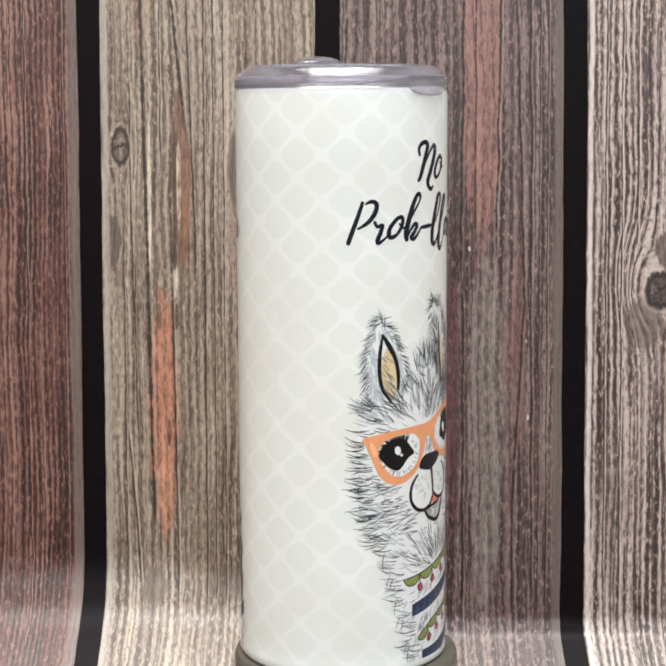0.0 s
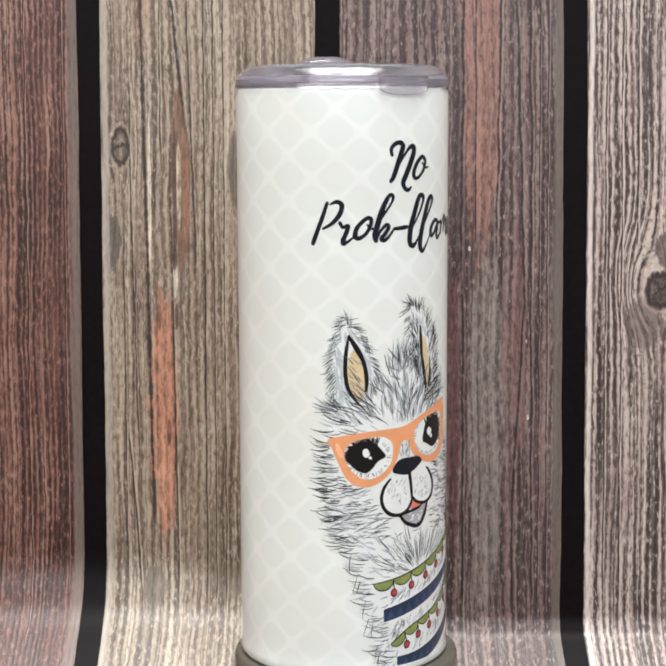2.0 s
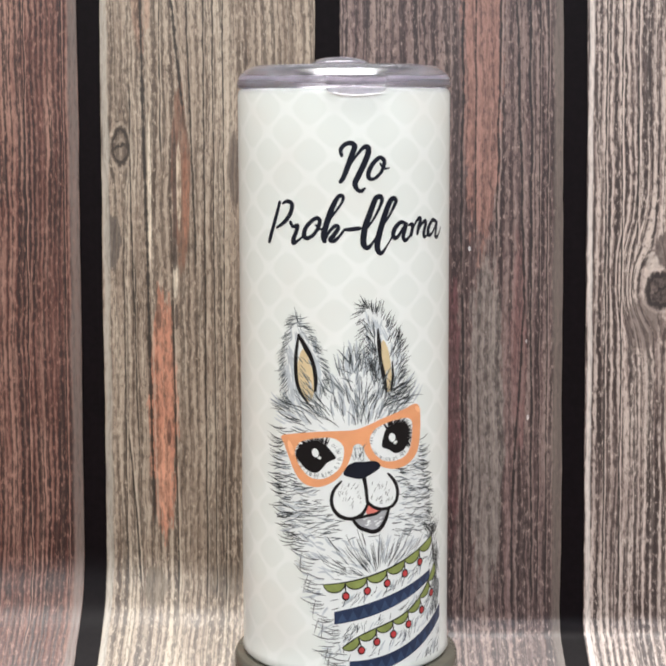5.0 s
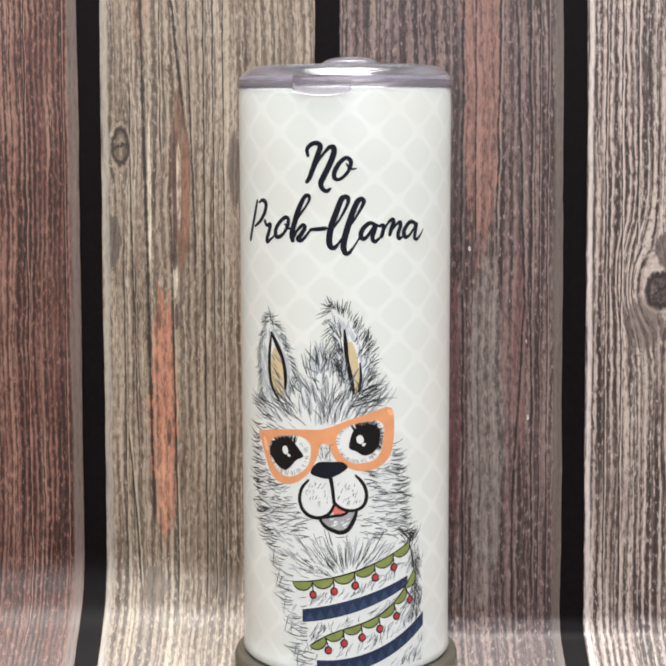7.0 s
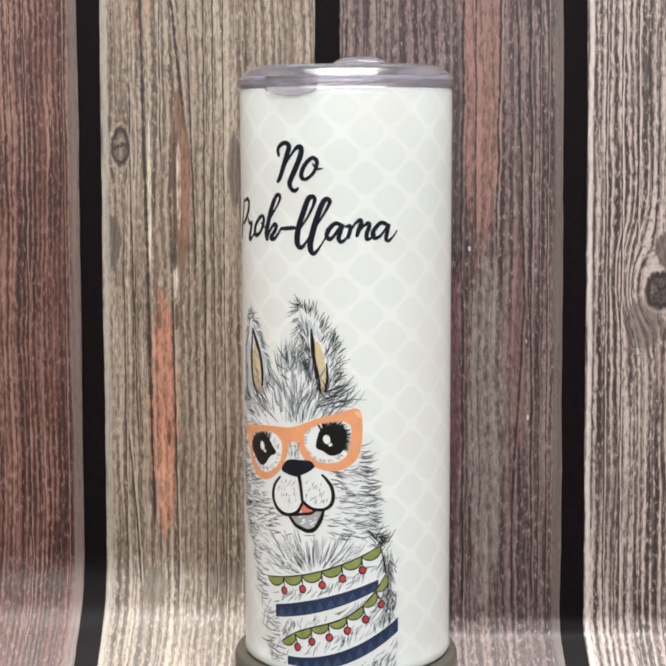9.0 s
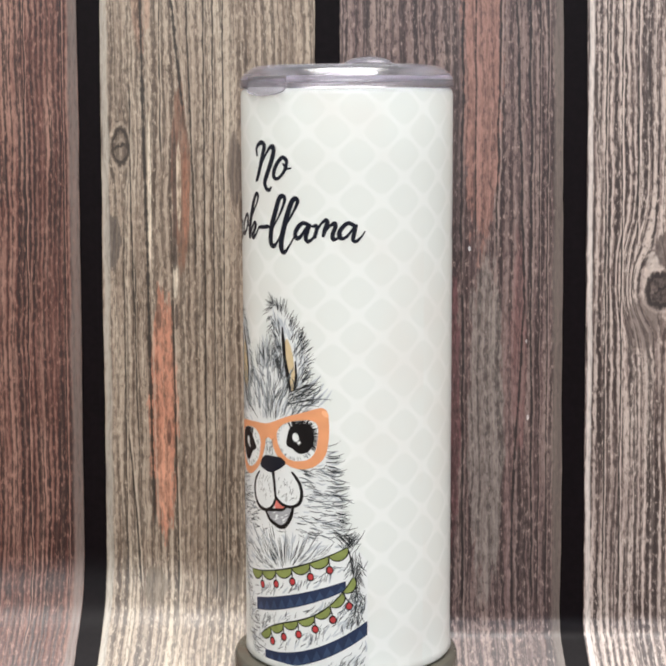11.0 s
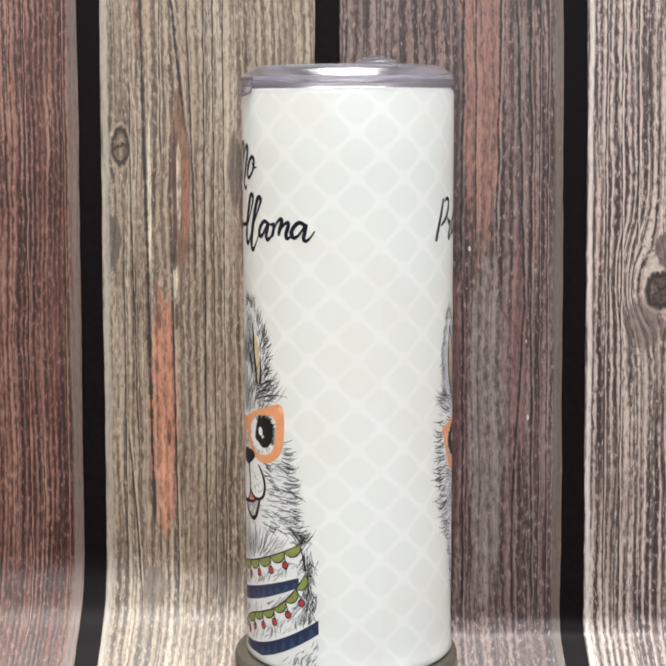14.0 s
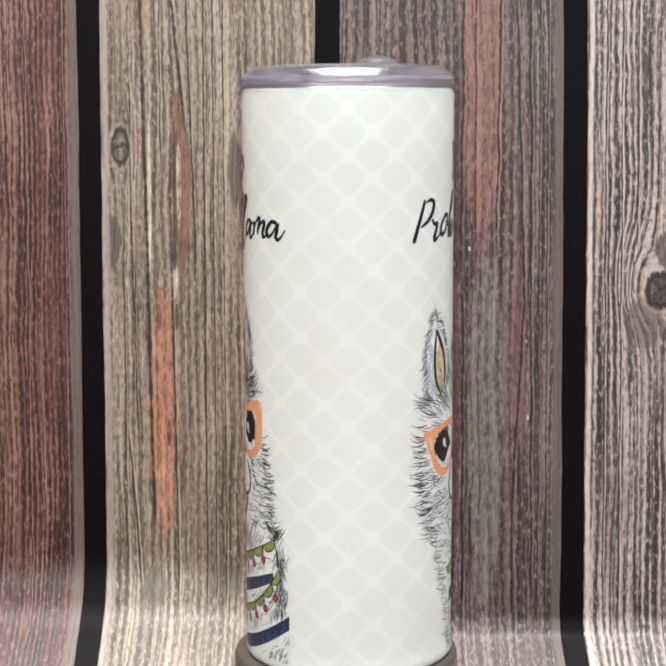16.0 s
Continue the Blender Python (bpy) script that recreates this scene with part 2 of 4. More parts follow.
def clear_material(name, tint, rough, clear):
    """Moulded plastic, clear to milky."""
    m = Mat(name, rough)
    x, y, z = m.coords("Object")
    m.base(m.mix(tuple(k * 0.9 for k in tint), tint, m.noise(x, y, z, 140.0, 3).ramp(0.35, 0.65)))
    m.bsdf.inputs["Transmission Weight"].default_value = clear
    m.bsdf.inputs["IOR"].default_value = 1.36
    return m.mat


M_CLEAR = clear_material("clear_plastic", (0.82, 0.79, 0.84), 0.14, 0.94)
M_GASKET = clear_material("milky_seal", (0.64, 0.60, 0.71), 0.3, 0.5)


# ---- helpers for meshes ----
def finish(name, bm, material, parent=None, label="", smooth=True):
    me = bpy.data.meshes.new(name)
    bm.normal_update()
    bm.to_mesh(me)
    bm.free()
    me.materials.append(material)
    if smooth:
        for p in me.polygons:
            p.use_smooth = True
    ob = new(name, me)
    ob.parent = parent
    if label:
        tagged(ob, label)
    return ob


part = finish


def lathe(profile, segments=96, closed=False):
    """A turned shape from (radius, height) pairs, with a cap where it meets the axis."""
    bm = bmesh.new()
    rings = []
    for r, z in profile:
        if r < 1e-6:
            rings.append([bm.verts.new((0, 0, z))])
        else:
            rings.append([bm.verts.new((r * math.sin(2 * math.pi * i / segments), -r * math.cos(2 * math.pi * i / segments), z)) for i in range(segments)])
    pairs = list(zip(rings, rings[1:])) + ([(rings[-1], rings[0])] if closed else [])
    for lo, hi in pairs:
        for i in range(segments):
            j = (i + 1) % segments
            quad = [lo[i % len(lo)], lo[j % len(lo)], hi[j % len(hi)], hi[i % len(hi)]]
            quad = list(dict.fromkeys(quad))
            if len(quad) > 2:
                bm.faces.new(quad)
    bmesh.ops.recalc_face_normals(bm, faces=bm.faces)
    return bm


def box_bm(x0, x1, y0, y1, z0, z1):
    bm = bmesh.new()
    bmesh.ops.create_cube(bm, size=1, matrix=Matrix.Translation(((x0 + x1) / 2, (y0 + y1) / 2, (z0 + z1) / 2)) @ Matrix.Diagonal((x1 - x0, y1 - y0, z1 - z0, 1)))
    return bm


# ---- the room around the set: plain walls that close it ----
def structure(name, bm, material, label, smooth=False):
    return tagged(finish(name, bm, material, smooth=smooth), label, name.split("_")[0], kind="structure")


structure("floor", box_bm(-1.9, 1.9, -2.8, 1.4, FLOOR_Z - 0.104, FLOOR_Z - 0.004), M_FLOOR, "plain brown floor under the backdrop")
structure("wall_north", box_bm(-1.9, 1.9, 1.3, 1.4, FLOOR_Z - 0.004, CEILING_Z), M_WALL, "plain pale painted wall")
structure("wall_south", box_bm(-1.9, 1.9, -2.8, -2.7, FLOOR_Z - 0.004, CEILING_Z), M_WALL, "plain pale painted wall")
structure("wall_west", box_bm(-1.9, -1.8, -2.7, 1.3, FLOOR_Z - 0.004, CEILING_Z), M_WALL, "plain pale painted wall")
structure("wall_east", box_bm(1.8, 1.9, -2.7, 1.3, FLOOR_Z - 0.004, CEILING_Z), M_WALL, "plain pale painted wall")
structure("ceiling", box_bm(-1.9, 1.9, -2.8, 1.4, CEILING_Z, CEILING_Z + 0.1), M_WALL, "plain pale painted ceiling")


# ---- backdrop: a vinyl sheet printed with weathered boards, swept forward on to the floor ----
LEAN = 0.06


def sweep(s, x):
    """Point (y, z) and outward normal of the sheet at the height s on its upright part; lower s runs round the bend and forward. The bend is slack on one side and tight on the other, and the sheet slopes on to the floor."""
    k = min(1.0, max(0.0, (x + 0.09) / 0.16))
    k = k * k * (3 - 2 * k)
    top, bend, steep = -0.003 - 0.031 * k, 0.0385 - 0.0255 * k, radians(59)
    y0 = 0.153 + LEAN * (top - 0.09)
    if s >= top:
        return Vector((0, 0.153 + LEAN * (s - 0.09), s)), Vector((0, -1, LEAN)).normalized()
    a = (top - s) / bend
    if a < steep:
        return Vector((0, y0 - bend * (1 - math.cos(a)), top - bend * math.sin(a))), Vector((0, -math.cos(a), math.sin(a)))
    y1, z1, left = y0 - bend * (1 - math.cos(steep)), top - bend * math.sin(steep), (a - steep) * bend
    slope = max(0.0, z1 - FLOOR_Z) / max(0.05, math.cos(steep))
    if left < slope:
        return Vector((0, y1 - left * math.sin(steep), z1 - left * math.cos(steep))), Vector((0, -math.cos(steep), math.sin(steep)))
    return Vector((0, y1 - slope * math.sin(steep) - (left - slope), FLOOR_Z)), Vector((0, 0, 1))


S_LIST = [0.34 - 0.01 * i for i in range(34)] + [0.004 - 0.002 * i for i in range(56)] + [-0.11 - 0.02 * i for i in range(19)]


def strip_bm(x0, x1, lift, thick, wander, seed, nx=14):
    """A long strip that follows the sheet, lifted off it, its edges wandering a little."""
    bm = bmesh.new()
    uv = bm.loops.layers.uv.new("UVMap")
    grid, under = [], []
    for s in S_LIST:
        e0 = x0 + wander * noise.noise((s * 14, seed, 0)) + wander * 0.4 * noise.noise((s * 90, seed, 5))
        e1 = x1 + wander * noise.noise((s * 14, seed + 9, 0)) + wander * 0.4 * noise.noise((s * 90, seed + 9, 5))
        xs = [e0 + (e1 - e0) * i / nx for i in range(nx + 1)]
        row = [(*sweep(s, x), x) for x in xs]
        grid.append([(bm.verts.new(p + n * lift + Vector((x, 0, 0))), x, s) for p, n, x in row])
        under.append([[(bm.verts.new(p + n * h + Vector((x, 0, 0))), x, s) for h in (lift, lift - thick)] for p, n, x in (row[0], row[-1])])

    def face(quad):
        f = bm.faces.new([q[0] for q in quad])
        for loop, q in zip(f.loops, quad):
            loop[uv].uv = (q[1], q[2])

    for r in range(len(grid) - 1):
        for i in range(nx):
            face([grid[r][i], grid[r + 1][i], grid[r + 1][i + 1], grid[r][i + 1]])
        face([under[r][0][1], under[r + 1][0][1], under[r + 1][0][0], under[r][0][0]])
        face([under[r][1][0], under[r + 1][1][0], under[r + 1][1][1], under[r][1][1]])
    return bm


backdrop = finish("backdrop", strip_bm(-0.24, 0.24, 0.0, 0.003, 0.0, 0, 12), M_SHEET)
tagged(backdrop, "vinyl backdrop printed with weathered wooden boards, curving forward", "backdrop", kind="structure")
BOARDS = [(-0.236, -0.1108, M_BOARD_A, "red-brown weathered board with pale grain lines"),
          (-0.1008, -0.0074, M_BOARD_B, "grey-tan weathered board with an orange split"),
          (0.0036, 0.1008, M_BOARD_C, "plum-grey weathered board with a salmon patch"),
          (0.1112, 0.236, M_BOARD_D, "pale grey-brown board with a dark knot")]
for n, (b0, b1, bmat, blabel) in enumerate(BOARDS):
    part("plank", strip_bm(b0, b1, 0.0007, 0.0009, 0.0007, n * 3.1), bmat, backdrop, blabel)

# ---- turntable under the cup ----
AXIS_X = 0.00409
turntable = tagged(new("turntable"), "low dark olive plastic turntable carrying the cup", "turntable")
turntable.location = (AXIS_X, 0, FLOOR_Z)
H = -FLOOR_Z
part("base", lathe([(0, 0.0015), (0.044, 0.0015), (0.045, 0.004), (0.0445, 0.018), (0.042, 0.022), (0, 0.022)]), M_STAND, turntable)
platform = part("platform", lathe([(0, 0.0225), (0.0388, 0.0225), (0.0395, 0.026), (0.0395, H - 0.006), (0.0393, H - 0.0022), (0.0388, H - 0.0006), (0.0380, H), (0, H)]), M_STAND, turntable)

# ---- the cup ----
CUP_R, CUP_H = 0.0358, 0.1943
PRINT_AT = radians(54.3)
tumbler = tagged(new("tumbler"), "tall white straight tumbler printed with a llama in glasses, clear lid", "tumbler")


def body_bm():
    prof = [(0, 0.002), (0.028, 0.002), (0.030, 0.0), (0.0340, 0.0), (0.0354, 0.0005), (0.0362, 0.0016), (CUP_R, 0.0036), (CUP_R, 0.010)]
    prof += [(CUP_R, 0.010 + (CUP_H - 0.012) * i / 8) for i in range(1, 9)]
    prof += [(CUP_R - 0.0003, CUP_H - 0.0006), (CUP_R - 0.0010, CUP_H), (CUP_R - 0.0022, CUP_H - 0.0004), (CUP_R - 0.003, CUP_H - 0.004), (CUP_R - 0.003, 0.012), (0, 0.012)]
    bm = lathe(prof, 180)
    uv = bm.loops.layers.uv.new("UVMap")
    half = math.pi * CUP_R * 1000
    for f in bm.faces:
        mid = math.atan2(f.calc_center_median().x, -f.calc_center_median().y)
        for loop in f.loops:
            co = loop.vert.co
            th = math.atan2(co.x, -co.y)
            th += 2 * math.pi * round((mid - th) / (2 * math.pi))
            uu = (th - PRINT_AT) * CUP_R * 1000
            shift = math.floor(((mid - PRINT_AT) * CUP_R * 1000 + 55.9) / half)
            loop[uv].uv = (uu - shift * half, co.z * 1000)
    return bm


body = part("body", body_bm(), M_BODY, tumbler, "white glossy cup wall with pale trellis print")

# lid: a clear cap with a rim, a thumb tab and a raised slider
TAB_AT = 52.0
Z = CUP_H
lid = part("lid", lathe([(0, Z + 0.0040), (0.0262, Z + 0.0040), (0.0268, Z + 0.0046), (0.0274, Z + 0.0068), (0.0284, Z + 0.0075), (0.0298, Z + 0.0077), (0.0316, Z + 0.0073), (0.0334, Z + 0.0062), (0.0348, Z + 0.0049), (0.0356, Z + 0.0036),
                         (0.0359, Z + 0.0024), (0.0361, Z + 0.0020), (0.0361, Z + 0.0003), (0.0345, Z + 0.0003), (0.0343, Z + 0.0026), (0.0325, Z + 0.0030), (0.0322, Z - 0.006), (0.0308, Z - 0.006), (0.0304, Z + 0.0030), (0, Z + 0.0026)], 128),
           M_CLEAR, tumbler, "clear plastic press-on lid")
part("inner_ring", lathe([(0.0226, Z + 0.0041), (0.0240, Z + 0.0041), (0.0240, Z + 0.0058), (0.0226, Z + 0.0058)], 96, True), M_CLEAR, lid)


def streak_block_bm(at, r0, r1, half, z0, z1):
    """A small added block that follows the rim, with bevelled edges."""
    bm = bmesh.new()
    rows = []
    for i in range(7):
        th = radians(at + half * (i - 3) / 3)
        rows.append([bm.verts.new((r * math.sin(th), -r * math.cos(th), z)) for r, z in ((r0, z0), (r1, z0), (r1, z1), (r0, z1))])
    for a, b in zip(rows, rows[1:]):
        for k in range(4):
            bm.faces.new((a[k], b[k], b[(k + 1) % 4], a[(k + 1) % 4]))
    bm.faces.new(rows[0])
    bm.faces.new(rows[-1][::-1])
    bmesh.ops.recalc_face_normals(bm, faces=bm.faces)
    bmesh.ops.bevel(bm, geom=[e for e in bm.edges if e.calc_face_angle(0) > 0.8], offset=0.0003, segments=2, affect="EDGES")
    return bm


# blocks added to stand in for dark streaks refracted in the lid
for block_at in (-38.0, 38.0, 142.0, 218.0):
    part("streak_block", streak_block_bm(TAB_AT + block_at, 0.0246, 0.0261, 9.0, Z + 0.0041, Z + 0.0066), M_GASKET, lid)
part("seal", lathe([(0.0324, CUP_H + 0.0008), (0.0343, CUP_H + 0.0008), (0.0343, CUP_H + 0.0034), (0.0324, CUP_H + 0.0034)], 96, True), M_GASKET, lid, "milky lavender sealing ring")


def tab_bm():
    """Half-round thumb tab that juts from the rim and dips below it."""
    bm = bmesh.new()
    rows = []
    for i in range(17):
        a = math.pi * i / 16
        u, drop = -0.0098 * math.cos(a), 0.0025 * math.sin(a) ** 0.9
        th = radians(TAB_AT) + u / 0.037
        ring = []
        for r, z in ((0.0361, CUP_H + 0.004), (0.0368, CUP_H + 0.004 - 0.0005), (0.0364, CUP_H - drop + 0.0004), (0.0369, CUP_H - drop), (0.0364, CUP_H - drop), (0.0362, CUP_H - drop + 0.001), (0.0362, CUP_H + 0.002)):
            ring.append(bm.verts.new((r * math.sin(th), -r * math.cos(th), z)))
        rows.append(ring)
    for a, b in zip(rows, rows[1:]):
        for k in range(7):
            bm.faces.new((a[k], b[k], b[(k + 1) % 7], a[(k + 1) % 7]))
    bm.faces.new(rows[0])
    bm.faces.new(rows[-1][::-1])
    bmesh.ops.recalc_face_normals(bm, faces=bm.faces)
    return bm


part("thumb_tab", tab_bm(), M_CLEAR, lid)


def slider_bm():
    bm = bmesh.new()
    bmesh.ops.create_uvsphere(bm, u_segments=32, v_segments=16, radius=1)
    for v in bm.verts:
        v.co = Vector((v.co.x * 0.0108, v.co.y * 0.0070, (abs(v.co.z) ** 0.4) * 0.0070 * (1 if v.co.z > 0 else -0.12)))
    th = radians(TAB_AT + 180)
    bmesh.ops.transform(bm, matrix=Matrix.Translation((0.010 * math.sin(th), -0.010 * math.cos(th), CUP_H + 0.0042)) @ Matrix.Rotation(th, 4, "Z"), verts=bm.verts)
    return bm


part("slider", slider_bm(), M_CLEAR, lid)

# ---- the print: lettering and a llama, laid round the cup twice; u round the cup, v up it, in millimetres ----
M_FURWHITE = plain("print_white", srgb(230, 234, 233), 0.35, vary=0.03, scale=120.0)
M_WASH = plain("print_grey_wash", srgb(190, 197, 202), 0.35, vary=0.12, scale=200.0)
M_HAIR = plain("print_charcoal", srgb(44, 48, 50), 0.35, vary=0.3, scale=300.0)
M_HAIRSOFT = plain("print_soft_grey", srgb(100, 108, 112), 0.35, vary=0.25, scale=300.0)
M_ORANGE = plain("print_orange", srgb(232, 162, 116), 0.35, vary=0.05, scale=150.0)
M_PEACH = plain("print_pale_orange", srgb(248, 186, 140), 0.35, vary=0.04)
M_TAN = plain("print_tan", srgb(216, 196, 156), 0.35, vary=0.08, scale=200.0)
M_GREEN = plain("print_olive_green", srgb(136, 148, 84), 0.35, vary=0.14, scale=220.0)
M_NAVY = plain("print_navy", srgb(38, 52, 80), 0.35, vary=0.15, scale=160.0)
M_NAVYPALE = plain("print_blue", srgb(54, 72, 102), 0.35, vary=0.15, scale=160.0)
M_RED = plain("print_red", srgb(186, 66, 68), 0.35, vary=0.12, scale=300.0)
M_PINK = plain("print_pink", srgb(226, 128, 116), 0.35, vary=0.06)
M_CHIN = plain("print_chin_grey", srgb(172, 174, 178), 0.35, vary=0.2, scale=250.0)
RMM = CUP_R * 1000
rng = random.Random(7)


def on_cup(u, v, layer):
    th = PRINT_AT + u / RMM
    r = (RMM + layer) / 1000
    return (r * math.sin(th), -r * math.cos(th), v / 1000)


def flat_decal(name, bm, layer, material, parent, label=""):
    """Lay a flat mesh drawn in (u, v) on the cup's wall."""
    lo, hi = min(v.co.x for v in bm.verts), max(v.co.x for v in bm.verts)
    k = math.floor(lo / 1.6) + 1
    while k * 1.6 < hi:
        bmesh.ops.bisect_plane(bm, geom=bm.verts[:] + bm.edges[:] + bm.faces[:], plane_co=(k * 1.6, 0, 0), plane_no=(1, 0, 0), dist=1e-5)
        k += 1
    for v in bm.verts:
        v.co = on_cup(v.co.x, v.co.y, layer)
    bmesh.ops.recalc_face_normals(bm, faces=bm.faces)
    c = sum((f.normal.dot(Vector((f.calc_center_median().x, f.calc_center_median().y, 0))) for f in bm.faces))
    if c < 0:
        bmesh.ops.reverse_faces(bm, faces=bm.faces)
    return part(name, bm, material, parent, label)


def smooth_loop(points, steps=6):
    """A closed rounded line through the points."""
    out, n = [], len(points)
    for i in range(n):
        p0, p1, p2, p3 = (Vector(points[(i + k - 1) % n]) for k in range(4))
        for s in range(steps):
            t = s / steps
            out.append(0.5 * ((2 * p1) + (p2 - p0) * t + (2 * p0 - 5 * p1 + 4 * p2 - p3) * t * t + (3 * p1 - p0 - 3 * p2 + p3) * t ** 3))
    return out


def oval(cu, cv, ru, rv, turn=0.0, n=28):
    c, s = math.cos(radians(turn)), math.sin(radians(turn))
    return [Vector((cu + ru * math.cos(a) * c - rv * math.sin(a) * s, cv + ru * math.cos(a) * s + rv * math.sin(a) * c)) for a in (2 * math.pi * i / n for i in range(n))]


def filled(*loops):
    """A flat mesh of the loops; loops inside the first one are holes."""
    bm = bmesh.new()
    edges = []
    for loop in loops:
        vs = [bm.verts.new((p[0], p[1], 0)) for p in loop]
        edges += [bm.edges.new((a, b)) for a, b in zip(vs, vs[1:] + vs[:1])]
    bmesh.ops.triangle_fill(bm, use_beauty=True, use_dissolve=False, edges=edges)
    return bm


def inked(lines, width):
    """Flat ribbons along open lines, thinning at both ends."""
    bm = bmesh.new()
    for line in lines:
        pts = [Vector(p) for p in line]
        rows = []
        for i, p in enumerate(pts):
            d = (pts[min(i + 1, len(pts) - 1)] - pts[max(i - 1, 0)])
            d = d.normalized() if d.length > 1e-9 else Vector((1, 0))
            w = width * 0.5 * (0.45 + 0.55 * math.sin(math.pi * (0.08 + 0.84 * i / (len(pts) - 1))))
            rows.append((bm.verts.new((p.x - d.y * w, p.y + d.x * w, 0)), bm.verts.new((p.x + d.y * w, p.y - d.x * w, 0))))
        for a, b in zip(rows, rows[1:]):
            bm.faces.new((a[0], a[1], b[1], b[0]))
    return bm


def closed(loop):
    return list(loop) + [loop[0]]


def hairs(name, strokes, layer, material, parent, label=""):
    """Brush hairs laid on the cup: (u, v, angle, length, width, bend)."""
    verts, faces = [], []
    for u, v, ang, length, width, bend in strokes:
        n, a, x, y = 5, ang, u, v
        first = len(verts)
        for i in range(n + 1):
            t = i / n
            w = width * 0.5 * (0.25 + 0.75 * math.sin(math.pi * (0.12 + 0.80 * (1 - t)))) * (1 - 0.55 * t)
            nx, ny = -math.sin(a), math.cos(a)
            verts.append(on_cup(x + nx * w, y + ny * w, layer))
            verts.append(on_cup(x - nx * w, y - ny * w, layer))
            x, y, a = x + math.cos(a) * length / n, y + math.sin(a) * length / n, a + bend / n
        faces += [(first + 2 * i, first + 2 * i + 1, first + 2 * i + 3, first + 2 * i + 2) for i in range(n)]
    me = bpy.data.meshes.new(name)
    me.from_pydata(verts, [], faces)
    me.materials.append(material)
    ob = new(name, me)
    ob.parent = parent
    if label:
        tagged(ob, label)
    return ob


def contains(loop, u, v):
    hit = False
    for a, b in zip(loop, loop[1:] + loop[:1]):
        if (a[1] > v) != (b[1] > v) and u < (b[0] - a[0]) * (v - a[1]) / (b[1] - a[1]) + a[0]:
            hit = not hit
    return hit


# lettering: two words in a brushed hand; strokes of (u, v, width)
GLYPHS_NO = [
    [(-6.1, 172.9, 0.94), (-6.4, 174.8, 1.1), (-5, 176.4, 1.2), (-3.1, 176.8, 1.3), (-2, 175.7, 1.5), (-2.7, 173.5, 1.5), (-4.2, 169.4, 1.5), (-5.6, 165.9, 1.3), (-6.5, 164.6, 1.1)],
    [(-6, 165.6, 0.67), (-3.2, 170.4, 0.67), (-0.5, 174, 0.8), (1.1, 175.5, 1.2), (2.3, 175.3, 1.5), (2.3, 173.4, 1.6), (0.8, 169.7, 1.6), (-0.9, 166.3, 1.6), (-1.9, 164, 1.5), (-1.2, 162.2, 1.2), (0.1, 161.6, 1.1), (1.2, 162.4, 0.67)],
    [(7.3, 171.5, 0.94), (6.3, 172.2, 1.1), (4.2, 170.6, 1.2), (2.6, 167.8, 1.3), (2.6, 165.8, 1.2), (4.2, 165.4, 0.94), (6.5, 167.3, 0.94), (7.7, 169.9, 1.1), (7.6, 171.5, 1.1), (6.4, 172.2, 0.94)],
    [(6.4, 170.2, 0.54), (7.7, 168.7, 0.67), (9.5, 168.8, 0.4)]]
GLYPHS_PROB = [
    [(-27.5, 157.8, 0.94), (-28.7, 154.2, 1.1), (-30.3, 149.9, 1.2), (-32, 145.3, 1.2), (-32, 144.8, 0.8)],
    [(-26.4, 157.4, 0.54), (-24.4, 158.2, 1.1), (-22.8, 157.2, 1.3), (-23.4, 154.4, 1.3), (-25.7, 151.5, 1.1), (-28.8, 149.6, 0.67)],
    [(-23.4, 151.5, 0.94), (-22.5, 150.1, 0.94), (-20.8, 150.5, 1.1), (-21.4, 148.3, 1.2), (-22.4, 145.9, 1.3), (-22.2, 144.8, 1.1), (-20.2, 146, 0.67), (-17.9, 148, 0.54)],
    [(-14.2, 153, 1.1), (-15.5, 152.4, 1.1), (-17.9, 149.9, 1.2), (-18.6, 147.4, 1.3), (-17.4, 146.5, 1.2), (-15.2, 147.8, 0.94), (-13.6, 150.3, 1.1), (-13.3, 152.4, 1.1), (-14.2, 153.2, 0.94)],
    [(-14.6, 150.8, 0.54), (-13.2, 149.5, 0.67), (-11.5, 149.8, 0.4)]]
GLYPHS_B = [
    [(-12, 149.9, 0.4), (-9.4, 153.4, 0.67), (-6.5, 157.3, 0.67), (-5.7, 159.2, 0.94), (-6.2, 160.2, 1.1), (-7.5, 159.5, 1.2), (-9.4, 155.9, 1.5), (-11, 151.3, 1.6), (-12, 147.6, 1.6), (-11.7, 145.7, 1.3)],
    [(-11.5, 146.3, 0.8), (-10, 148.9, 0.8), (-8.1, 150.6, 1.1), (-7.3, 149.8, 1.1), (-8.7, 147.6, 1.2), (-9.9, 146.2, 1.2), (-8.7, 145.7, 1.1), (-7.1, 147, 0.8), (-5.7, 148.8, 0.67)],
    [(-5.3, 149.3, 0.8), (-3.3, 149.4, 1.1), (-0.6, 149.7, 1.1), (0.2, 149.7, 0.54)]]
